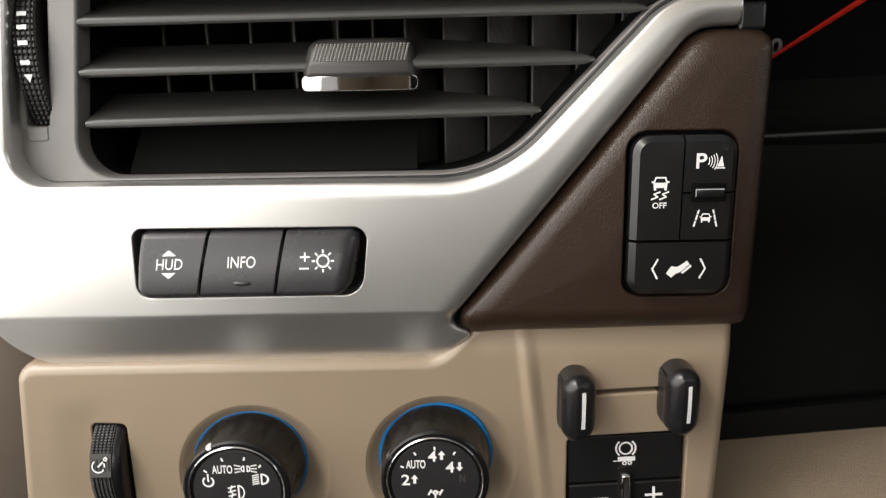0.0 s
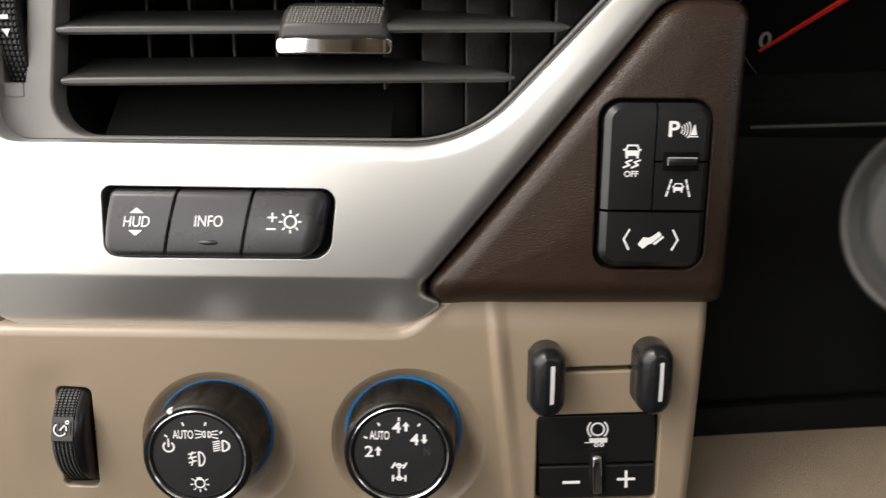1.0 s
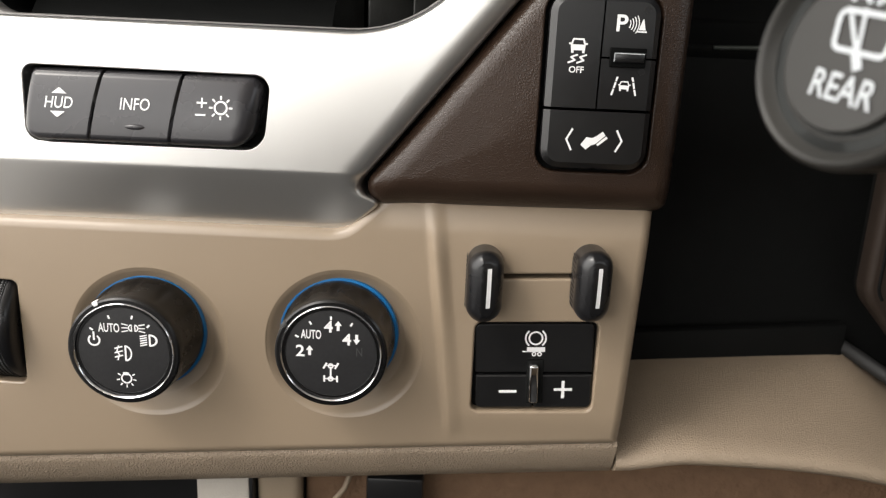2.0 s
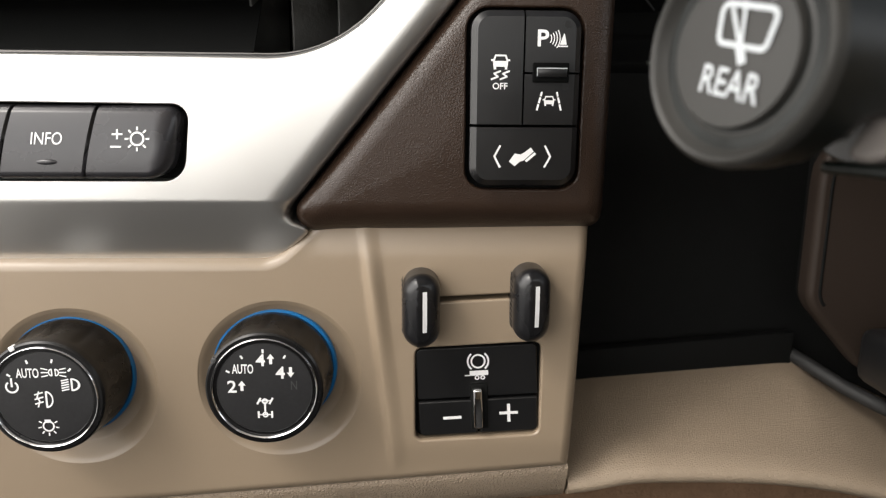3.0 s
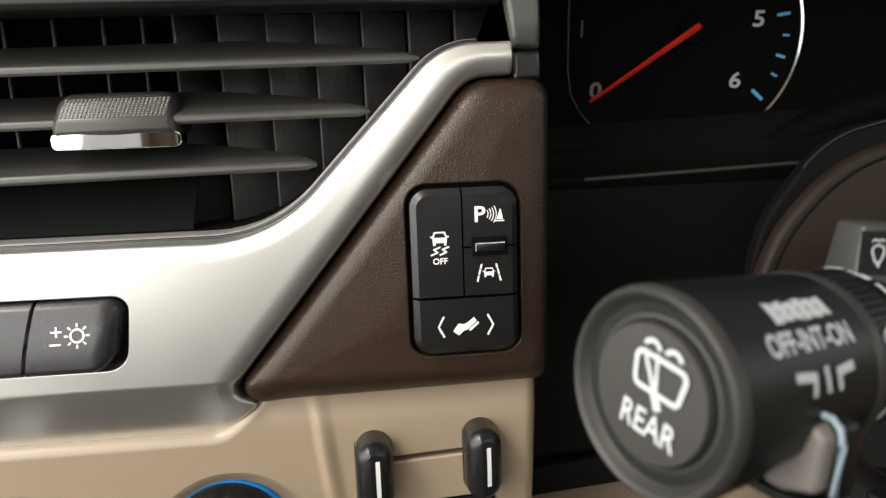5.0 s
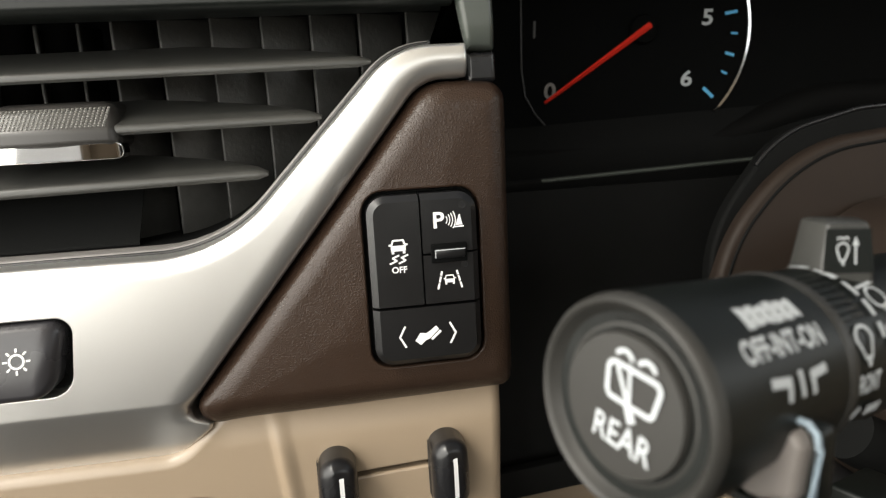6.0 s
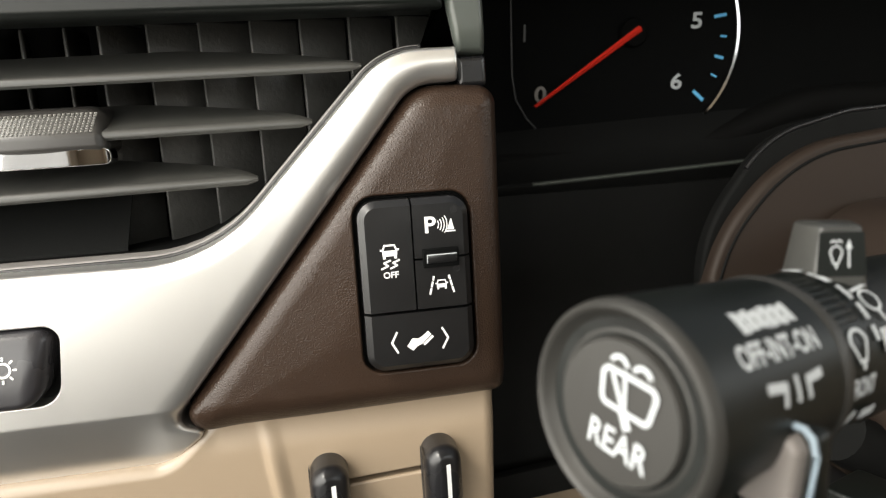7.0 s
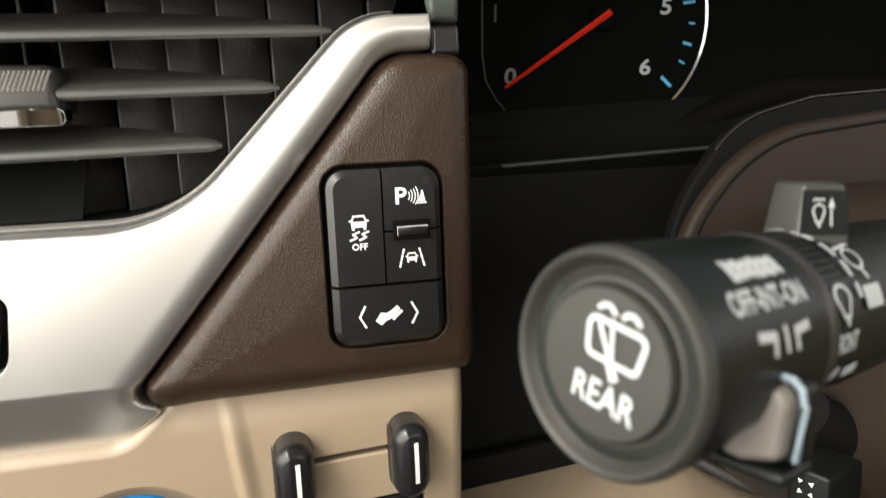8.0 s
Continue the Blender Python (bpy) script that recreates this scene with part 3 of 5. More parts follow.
def wheel(name, parent, x, y, z, r, half, mat, teeth):
    """A knurled wheel that turns about x; local z of the lathe lies along x."""
    bm = lathe([(r - 3, -half), (r - 0.6, -half), (r, -half + 0.6), (r, half - 0.6), (r - 0.6, half), (r - 3, half)], teeth * 4, teeth, 0.5, (-half + 0.2, half - 0.2))
    bm.transform(Matrix.Translation((x, y, z)) @ Matrix(((0, 0, 1, 0), (1, 0, 0, 0), (0, 1, 0, 0), (0, 0, 0, 1))))
    return part(name, bm, mat, parent, "knurled black thumbwheel", 25)


vw = wheel("thumbwheel", vent, -147.0, 320.5, 754, 46.0, 4.2, BLACK, 136)
# black stripes over the rim stand in for shade in the knurl's grooves
for side in (-2.7, -0.9, 0.9, 2.7):
    bm = lathe([(46.12, -0.3), (46.12, 0.3)], 180)
    bm.transform(Matrix.Translation((-147.0 + side, 320.5, 754)) @ Matrix(((0, 0, 1, 0), (1, 0, 0, 0), (0, 1, 0, 0), (0, 0, 0, 1))))
    part("groove_stripe", bm, DEEP, vw)


def on_wheel(ink, x, y, z, r, angle):
    """Wraps a print round a thumbwheel; angle in degrees above the level of its axle."""
    for v in ink.bm.verts:
        a = radians(angle) + v.co.y / r
        q = r + 0.12 + v.co.z
        v.co = Vector((x + v.co.x, y - q * math.cos(a), z + q * math.sin(a)))
    return ink.bm


for angle in (17.7, 11.8, 5.0, -3.4):
    ink = Ink().poly([(-1.75, -0.75), (1.75, -0.75), (1.75, 0.75), (-1.75, 0.75)])
    part("mark", on_wheel(ink, -147.2, 320.5, 754, 46.3, angle), WHITE, vw, "white printed bar")
ink = Ink().poly([(-1.6, 1.2), (0, -1.6), (1.6, 1.2)])
part("mark", on_wheel(ink, -147.0, 320.5, 754, 46.3, -10), WHITE, vw, "white printed arrowhead")

# grey trim piece at the end of the vent and the corner beside the instruments
solid("vent_end_trim", slab(rounded([(107.9, 768.4, 1), (118.4, 768.4, 1), (117.4, 812, 2), (100.8, 812, 2), (105.2, 784, 6)], 4), 280, 30, 2.5, 4.0, step=3.0,
                            warp=lambda x, z: 0.03 * max(0, 778 - z) ** 2), SMOKE, "grey plastic trim piece at the end of the vent", "dashboard trim")

solid("corner_cap", slab(rounded([(108.0, 757.6, 1), (118.7, 757.6, 2), (118.4, 768.2, 1), (107.9, 768.2, 1)], 3), 281, 30, 2.0, 2.4), LEVER,
      "glossy black cap between the grey trim and the leather pad", "dashboard trim")

# ---- brown leather pad with the driver assistance switches ----
PAD = rounded([(108, 758.8, 1), (120.6, 757.6, 8), (119.6, 646.0, 5), (-1.6, 644.0, 7.5), (92.2, 758.9, 43)], 24)
SWITCHHOLE = rounded([(67.8, 661.6, 7), (108.0, 661.6, 7), (108.0, 723.4, 7.5), (67.8, 723.4, 7.5)])
to_pad_edge = nearest([(PAD[i - 1], PAD[i]) for i in range(len(PAD))])


def pad_bend(x, z):
    """The cover swells gently and falls away towards its tucked-under edge."""
    d = to_pad_edge(x, z)
    k = max(0.0, 1 - d / 8.5)
    return (4.6 * k * k + 0.05 * max(0.0, 26 - d)) * smooth(-6, 26, x) + 4.2 * smooth(657, 643, z) + 1.0 * smooth(60, 5, x) * smooth(690, 650, z)


solid("leather_pad", slab(PAD, 273.0, 14, 3.8, 4.4, [SWITCHHOLE], 8, 0.9, pad_bend, 2.6, 7), LEATHER,
      "dark brown grained leather trim pad", "dashboard trim", sharp=60)

assist = thing("assist_switches", 87, 268, 693, "black block of four driver assistance switches in the leather pad", "switches")
part("housing", block(67.0, 108.8, 275.4, 278, 660.8, 724.2), DEEP, assist)


def key(x0, x1, z0, z1, ra, rb, rc, rd, y=267.0, parent=None, rim=1.1, rise=2.6):
    """A switch cap; radii run from bottom left, bottom right, top right to top left."""
    o = rounded([(x0, z0, ra), (x1, z0, rb), (x1, z1, rc), (x0, z1, rd)])
    return part("key", slab(o, y, 9 if y < 270 else 4, rim, rise, rings=5), KEY, parent)


ASSIST = rounded([(69.1, 663.4, 6.2), (106.3, 663.4, 6.2), (106.3, 722.1, 6.4), (69.1, 722.1, 6.4)], 9)


def assist_key(x0, x1, z0, z1):
    """One of the four caps that share the block's rounded outline, parted by thin joints."""
    planes = [((x0, 0, 0), (-1, 0, 0)), ((x1, 0, 0), (1, 0, 0)), ((0, 0, z0), (0, 0, -1)), ((0, 0, z1), (0, 0, 1))]
    bm = slab(ASSIST, 266.5, 9, 2.1, 2.1, rings=1)  # a flat chamfer all round
    bm.verts.layers.float_vector.remove(bm.verts.layers.float_vector["round"])
    return part("key", carved(bm, planes), KEY, assist, sharp=30)


k1 = assist_key(60, 86.6, 684.5, 730)
k2 = assist_key(87.2, 115, 702.0, 730)
k3 = assist_key(87.2, 115, 684.5, 701.3)
k4 = assist_key(60, 115, 660, 683.5)
SY = 264.3
# not recessed: the slot's shade is put in as a very dark block
part("slot_shade", block(89.9, 102.0, 262.9, 268, 698.7, 705.1, 0.3), DIAL, assist, "black block for the shaded slot between the keys")
part("ridge", block(90.9, 101.3, 262.3, 266, 700.2, 703.6, 0.5), KEY, assist, "glossy black ridge")
# pale strokes paint the highlight on the ridge's top and left edges
part("ridge_glint", Ink().line([(-5.0, 1.3), (5.0, 1.3)], 0.36).line([(-5.0, -1.3), (-5.0, 1.3)], 0.3).panel(96.1, 262.2, 701.9), SOFTWHITE, assist)
for zz in (717.6, 697.4):
    part("indicator", at_panel(lathe([(1.25, 0), (1.25, 0.25), (0.95, 0.25), (0.95, 0.05)], 20), 101.3, SY + 0.1, zz), BLACK, assist, "small round indicator lens")


def small_car(ink, u, v, k):
    """A little car seen from behind."""
    ink.poly([(u - 3.0 * k, v - 2.2 * k), (u + 3.0 * k, v - 2.2 * k), (u + 3.2 * k, v + 0.2 * k), (u - 3.2 * k, v + 0.2 * k)])
    ink.line([(u - 2.9 * k, v + 0.2 * k), (u - 2.1 * k, v + 2.4 * k), (u + 2.1 * k, v + 2.4 * k), (u + 2.9 * k, v + 0.2 * k)], 0.75 * k)
    ink.poly([(u - 4.0 * k, v + 0.1 * k), (u - 3.0 * k, v + 0.1 * k), (u - 3.0 * k, v + 0.9 * k), (u - 4.0 * k, v + 0.9 * k)])
    ink.poly([(u + 3.0 * k, v + 0.1 * k), (u + 4.0 * k, v + 0.1 * k), (u + 4.0 * k, v + 0.9 * k), (u + 3.0 * k, v + 0.9 * k)])
    ink.poly([(u - 2.9 * k, v - 3.3 * k), (u - 1.8 * k, v - 3.3 * k), (u - 1.8 * k, v - 2.1 * k), (u - 2.9 * k, v - 2.1 * k)])
    ink.poly([(u + 1.8 * k, v - 3.3 * k), (u + 2.9 * k, v - 3.3 * k), (u + 2.9 * k, v - 2.1 * k), (u + 1.8 * k, v - 2.1 * k)])
    return ink


ink = small_car(Ink(), 0, 3.4, 0.8)
for s in (-1.5, 1.5):
    ink.line([(s + 1.5, 0.2), (s - 0.6, -0.6), (s + 0.7, -1.6), (s - 1.5, -2.5)], 0.62)
ink.text("OFF", 2.2, (0, -4.7), 0, 5.1, 0.06)
part("legend", ink.panel(78.9, SY, 702.0), WHITE, k1, "white printed skidding car and OFF")
ink = Ink().text("P", 5.5, (-1.9, 0.1), 0, 3.8, 0.16)
for q in range(4):
    ink.arc((-1.4, 0.0), 2.3 + 0.95 * q, 0.34, -36, 32)
ink.poly([(3.7, -2.0), (6.1, -2.0), (5.3, 1.6), (5.0, 1.6)]).line([(3.4, -2.5), (6.4, -2.5)], 0.45)
part("legend", ink.panel(95.0, SY, 713.0), WHITE, k2, "white printed parking sensor symbol")
ink = small_car(Ink(), 0, 0.3, 0.55)
for s in (-1, 1):
    for a, b in ((-2.8, -1.1), (-0.4, 1.2), (1.9, 3.0)):
        ink.line([(s * (4.1 - 0.26 * (a + 2.8)), a), (s * (4.1 - 0.26 * (b + 2.8)), b)], 0.68)
part("legend", ink.panel(95.8, SY, 692.3), WHITE, k3, "white printed lane keeping symbol")
ink = Ink().line([(-7.8, 3.6), (-9.7, 0), (-7.8, -3.6)], 0.7).line([(7.8, 3.6), (9.7, 0), (7.8, -3.6)], 0.7)
ink.poly([(-4.6, -1.7), (-2.6, -3.4), (-1.0, -1.9), (-2.7, 1.0)]).poly([(-2.7, 1.0), (-1.0, -1.9), (0.6, -1.3), (0.8, 1.5), (-0.6, 0.7)])
ink.poly([(0.8, 1.5), (0.6, -1.3), (3.9, 1.7), (2.9, 3.1)]).line([(1.4, -1.5), (4.3, 1.0)], 0.9)
part("legend", ink.panel(87.2, SY, 673.6), WHITE, k4, "white printed pedal adjustment symbol")

# ---- tan lower panel ----
KNOBS = ((-81.4, 588.0), (-3.9, 590.6))


def panel_bend(x, z):
    y = 0.0
    ridge = 31.5 + (644 - z) * 0.118
    y -= 2.3 * smooth(ridge - 3.6, ridge + 0.2, x) * smooth(546, 562, z) * (1 - 0.6 * smooth(626, 644, z))
    y += (0.8 + 1.0 * smooth(560, 630, z)) * smooth(ridge + 0.4, ridge + 6.0, x) * smooth(546, 562, z) * (1 - 0.6 * smooth(626, 644, z))
    y += 1.4 * smooth(634, 646, z) * smooth(4, 16, x)
    y += 1.2 * smooth(-128, -145, x) * smooth(-163, -145, x) * smooth(556, 580, z) * smooth(622, 606, z)
    return y + 0.0


TANEDGE = rounded([(-172.5, 634.5, 9), (-2.5, 634.5, 14), (14.5, 650.5, 4), (116.2, 651, 1), (112.2, 547.5, 3), (-181, 526, 5)], 8)
TILT = math.tan(radians(2.8))


def tilted_box(x0, x1, z0, z1, r, seg=6):
    cx = (x0 + x1) / 2
    return rounded([(x, z + (x - cx) * TILT, r) for x, z in ((x0, z0), (x1, z0), (x1, z1), (x0, z1))], seg)


HOLES = [box_outline(-144.6, -130.0, 565, 608.0, 2.5), tilted_box(50.2, 98.8, 562.8, 600.6, 3.0), tilted_box(49.5, 96, 618.4, 620.2, 0.7, 3)]
HOLES += [box_outline(kx - 28.3, kx + 32.9, kz - 34.2, kz + 27.0, 30.5, 16) for kx, kz in KNOBS]
lower = solid("lower_panel", slab(TANEDGE, 283, 10, 5.0, 5.6, HOLES, 9, 1.0, panel_bend, 1.9, 6,
                          [((31.5 + d, 0, 644), (1, 0, 0.118)) for d in (-4.4, -3.4, -2.4, -1.5, -0.7, 0.0, 0.6, 1.3, 2.2, 3.4, 4.6, 5.8)]), TAN,
      "tan plastic switch panel below the silver trim", "dashboard panel", sharp=55)
for kx, kz in KNOBS:
    bm = lathe([(31.3, -8.5), (31.3, -0.2), (30.5, -0.5), (29.4, -1.35), (24.6, -5.2), (23.8, -5.5), (8.0, -5.6)], 96)
    part("knob_recess", at_panel(bm, kx + 2.3, 277.4, kz - 3.6), TAN, lower, "dished recess round a knob", 60)
shell("panel_backing", block(-170, 112, 292, 294, 532, 648), DEEP, "black backing behind the switch panel", "dashboard")


def rotary_knob(name, x, z, label, pointer, mark=WHITE, mark_label="white pointer mark", lobe=None):
    kn = thing(name, x, 281, z, label, "knob")
    bm = lathe([(23.7, -4.0), (23.7, -0.2), (23.5, 0.2), (22.0, 0.3)], 96)
    part("blue_ring", at_panel(bm, x, 280.6, z), BLUE, kn, "thin bright blue ring round the base")
    prof = [(22.0, -4.0), (22.5, -0.5), (22.5, 3.5), (22.3, 5.5), (22.0, 8.5), (21.7, 13.0), (21.4, 17.2), (21.3, 19.2), (21.0, 20.3), (20.3, 20.8), (19.1, 20.8), (19.0, 20.1)]
    bm = lathe(prof, 144, 12, 0.8, (4.5, 17.0))
    if lobe is not None:  # the grip's skirt swells to one side and covers the ring there
        for v in bm.verts:
            h = max(0.0, math.cos(math.atan2(v.co.y, v.co.x) - radians(lobe))) ** 2 * (1 - smooth(4, 15, v.co.z))
            v.co.x *= 1 + 0.05 * h
            v.co.y *= 1 + 0.05 * h
    part("grip", at_panel(bm, x, 280.6, z), GRIP, kn, "black rubbery grip with shallow flutes", 30)
    prof = [(19.1, 18.6), (19.1, 19.8), (18.75, 20.15), (18.4, 20.0), (18.2, 19.3), (18.1, 18.2)]
    part("chrome_ring", at_panel(lathe(prof, 96), x, 279.4, z), CHROME, kn, "thin chrome ring", 60)
    part("well", at_panel(lathe([(18.15, 17.0), (18.15, 18.5), (17.0, 18.3)], 72), x, 279.4, z), GLOSS, kn, "glossy black gap round the face")
    part("face", at_panel(lathe([(17.1, 17.0), (17.1, 18.9), (16.8, 19.25), (12.0, 19.5), (0.5, 19.6)], 72), x, 279.4, z), KNOBFACE, kn, "soft black knob face")
    a = radians(pointer)
    c, s = math.cos(a), math.sin(a)
    bm = block(19.6, 21.5, -1.1, 1.1, 17.0, 19.7, 0.4)
    bm.transform(Matrix.Rotation(a, 4, "Z"))
    part("pointer", at_panel(bm, x, 279.4, z), mark, kn, mark_label)
    return kn


KY = 259.7
kn1 = rotary_knob("headlight_knob", *KNOBS[0], "round black headlight knob with chrome ring and white symbols", 117, lobe=42)


def ticks(ink, angles, r=16.1):
    for a in angles:
        a = radians(a)
        ink.line([(r * math.cos(a), r * math.sin(a)), ((r - 1.1) * math.cos(a), (r - 1.1) * math.sin(a))], 0.8)
    return ink


ink = ticks(Ink(), (143, 109, 74, 47))
ink.text("AUTO", 3.9, (-5.3, 10.2), 0, 8.6, 0.10)
ink.arc((-11.6, 4.6), 2.2, 0.75, 125, 415).line([(-11.6, 4.8), (-11.6, 8.0)], 0.8)
for s in (-1, 1):
    cx = 4.6
    ink.arc((cx + s * 0.7, 10.4), 1.3, 0.55, 90 if s < 0 else -90, 270 if s < 0 else 90, 0.9)
    ink.line([(cx + s * 0.7, 9.1), (cx + s * 0.7, 11.7)], 0.5)
    for q in (-1.7, 0, 1.7):
        ink.line([(cx + s * 2.3, 10.4 + q * 0.7), (cx + s * 4.6, 10.4 + q)], 0.5)
ink.arc((11.0, 5.4), 2.3, 0.75, -90, 90, 1.2).line([(11.0, 3.1), (11.0, 7.7)], 0.75)
for q in range(5):
    ink.line([(7.2, 3.0 + q * 1.0), (9.8, 3.6 + q * 1.0)], 0.55)
ink.arc((0.9, -0.6), 3.1, 0.75, -90, 90, 0.75).line([(0.9, -3.7), (0.9, 2.5)], 0.75)
for q in (-2.4, -0.5, 1.4):
    ink.line([(-3.4, q), (-0.4, q + 0.9)], 0.6)
ink.line([(-2.4, -3.6), (-1.7, -1.2), (-2.6, 0.2), (-1.8, 2.6)], 0.55)
ink.arc((0.6, -11.6), 2.0, 0.65).poly([(-0.9, -8.9), (1.7, -8.9), (1.4, -10.2), (-0.4, -10.2)])
for k in range(7):
    a = radians(150 + 40 * k)
    ink.line([(0.6 + 2.9 * math.cos(a), -11.6 + 2.9 * math.sin(a)), (0.6 + 3.9 * math.cos(a), -11.6 + 3.9 * math.sin(a))], 0.55)
ink.bm.transform(Matrix.Diagonal((0.92, 0.92, 1, 1)))
part("legend", ink.panel(KNOBS[0][0], KY, KNOBS[0][1]), WHITE, kn1, "white printed lamp symbols and AUTO")

kn2 = rotary_knob("drive_mode_knob", *KNOBS[1], "round black four-wheel-drive knob with chrome ring", 148, DIM, "unlit grey pointer mark")
ink = ticks(Ink(), (152, 122, 90, 58))
ink.text("AUTO", 3.9, (-8.0, 8.4), 0, 8.2, 0.10).text("4", 5.0, (-1.0, 12.0), 0, 3.6, 0.16).text("4", 5.0, (6.4, 6.8), 0, 3.6, 0.16).text("2", 5.0, (-12.4, 1.2), 0, 3.5, 0.12)
for u, v, s in ((-8.6, 1.4, 1), (2.9, 12.3, 1), (10.4, 7.0, -1)):
    ink.poly([(u - 1.5, v + 0.2 * s), (u + 1.5, v + 0.2 * s), (u, v + 2.2 * s)]).poly([(u - 0.6, v - 2.0 * s), (u + 0.6, v - 2.0 * s), (u + 0.6, v + 0.3 * s), (u - 0.6, v + 0.3 * s)])
ink.line([(0, -5.6), (0, -10.4)], 0.7).arc((0, -5.0), 0.9, 0.6).line([(-2.2, -4.8), (2.2, -4.8)], 0.5).line([(-2.9, -6.0), (-1.7, -3.8)], 0.8).line([(1.8, -6.0), (3.0, -3.8)], 0.8)
ink.arc((0, -10.6), 0.9, 0.6).line([(-2.5, -10.6), (2.5, -10.6)], 0.5).line([(-2.6, -11.8), (-2.6, -9.4)], 0.8).line([(2.6, -11.8), (2.6, -9.4)], 0.8)
ink.bm.transform(Matrix.Diagonal((0.92, 0.92, 1, 1)))
part("legend", ink.panel(KNOBS[1][0], KY, KNOBS[1][1]), WHITE, kn2, "white printed drive modes and axle symbol")
part("faint_legend", Ink().text("N", 3.4, (0, 0), 0, 2.2).panel(KNOBS[1][0] + 10.6, KY, KNOBS[1][1] + 1.4), DIM, kn2, "faint unlit N")

# ---- dimmer thumbwheel ----
dim = thing("dimmer_wheel", -131, 285, 589, "black knurled thumbwheel set in the tan panel", "thumbwheel")
WX, WY, WZ, WR = -136.2, 295.0, 587.2, 25.5
ALONG_X = Matrix(((0, 0, 1, 0), (1, 0, 0, 0), (0, 1, 0, 0), (0, 0, 0, 1)))
bm = lathe([(WR - 4, -7.4), (WR - 0.5, -7.3), (WR, -6.8), (WR, 1.5), (WR - 0.5, 1.9)], 560, 140, 0.32, (-7.2, 1.7))
bm.transform(Matrix.Translation((WX, WY, WZ)) @ ALONG_X)
w = part("wheel", bm, BLACK, dim, "finely knurled black wheel", 25)
bm = lathe([(WR - 1.2, 1.6), (WR - 0.1, 2.0), (WR - 0.3, 3.2), (WR - 1.5, 4.6), (WR - 4.0, 5.4)], 96)
bm.transform(Matrix.Translation((WX, WY, WZ)) @ ALONG_X)
part("shoulder", bm, LEVER, dim, "smooth glossy shoulder of the wheel", 60)
# raised black bands put the knurl's groove shade into colour
for side in (-5.6, -4.0, -2.4, -0.8, 0.8):
    bm = lathe([(WR + 0.2, side - 0.22), (WR + 0.2, side + 0.22)], 140)
    bm.transform(Matrix.Translation((WX, WY, WZ)) @ ALONG_X)
    part("groove_stripe", bm, DEEP, w)
ink = Ink().poly([(-4.3, -4.8), (4.3, -4.8), (4.3, 4.8), (-4.3, 4.8)])
part("label_plate", on_wheel(ink, WX - 2.7, WY, WZ, WR + 0.4, 15), SLIDER, w, "smooth dark grey plate on the wheel")
ink = Ink().arc((-0.5, -0.2), 2.5, 0.5, 130, 330).line([(-0.6, -0.4), (1.2, 1.4)], 0.6).arc((2.2, 2.6), 0.6, 0.4).arc((-0.5, -0.2), 2.5, 0.5, -10, 30)
part("legend", on_wheel(ink, WX - 2.7, WY, WZ, WR + 0.6, 15), WHITE, w, "white printed gauge symbol")
part("well", block(-146, -124, 296, 298, 560, 616), DEEP, dim)

# ---- two sliding levers over the trailer brake ----


def sliding_lever(x, z):
    lv = thing("sliding_lever", x, 279, z, "black rounded sliding lever with a white line", "lever", "levers over the trailer brake switch")
    o = rounded([(x - 6.9, z - 13.9, 6.7), (x + 6.9, z - 13.9, 6.7), (x + 6.9, z + 13.9, 6.7), (x - 6.9, z + 13.9, 6.7)], 8)
    body = part("grip", slab(o, 266.0, 14, 3.9, 4.6, rings=7, step=1.6, warp=lambda u, w: 0.30 * abs(u - x + 1.4) + 0.006 * (w - z) ** 2), LEVER, lv)
    bm = bmesh.new()
    for k in range(11):
        zz = z - 9.5 + 1.9 * k
        q = [bm.verts.new(p) for p in ((x - 6.85, 268.5, zz), (x - 6.85, 276.0, zz + 0.5), (x - 6.85, 276.0, zz + 1.4), (x - 6.85, 268.5, zz + 0.9), (x - 7.3, 272.2, zz + 0.7))]
        for i in range(4):
            bm.faces.new((q[(i + 3) % 4], q[i], q[4]))
    part("ribs", bm, BLACK, lv, "small ribs on the side")
    line = Ink()
    for k in range(8):
        line.poly([(-0.8, -7.6 + 1.9 * k), (0.8, -7.6 + 1.9 * k), (0.8, -5.7 + 1.9 * k), (-0.8, -5.7 + 1.9 * k)])
    for v in line.bm.verts:
        u, w, n = v.co
        v.co = Vector((x + 1.2 + u, 261.34 + 0.30 * (u + 2.6) + 0.006 * (w + 0.6) ** 2, z + 0.6 + w))
    part("mark", line.bm, WHITE, lv, "white painted line")
    return lv


lever = sliding_lever(52.4, 617.4)
copy_thing(lever, Matrix.Translation((92.8 * MM, 0.279, 619.3 * MM)))

# ---- trailer brake switch ----
brake = thing("trailer_brake_switch", 74.5, 279, 582, "black trailer brake switch with minus and plus keys", "switches")
part("housing", block(49, 100, 281, 284, 562, 602), DEEP, brake)
o = rounded([(51.0, 579.0, 0.6), (71.8, 579.0, 0.6), (72.0, 584.5, 0.6), (78.2, 584.5, 0.6), (78.2, 579.0, 0.6), (98.0, 579.0, 0.6), (98.0, 599.8, 2.4), (51.0, 599.8, 2.4)])
t1 = part("key", slab(o, 279.0, 4, 0.5, 1.5, rings=3), KEY, brake)
t2 = key(51.0, 74.2, 563.6, 578.2, 2.4, 0.5, 0.5, 0.5, 279.0, brake, 0.8, 1.6)
t3 = key(74.9, 98.0, 563.6, 578.2, 0.5, 2.4, 0.5, 0.5, 279.0, brake, 0.8, 1.6)
part("slot", block(71.6, 78.4, 277.2, 280, 565.8, 584.6, 0.3), DEEP, brake)
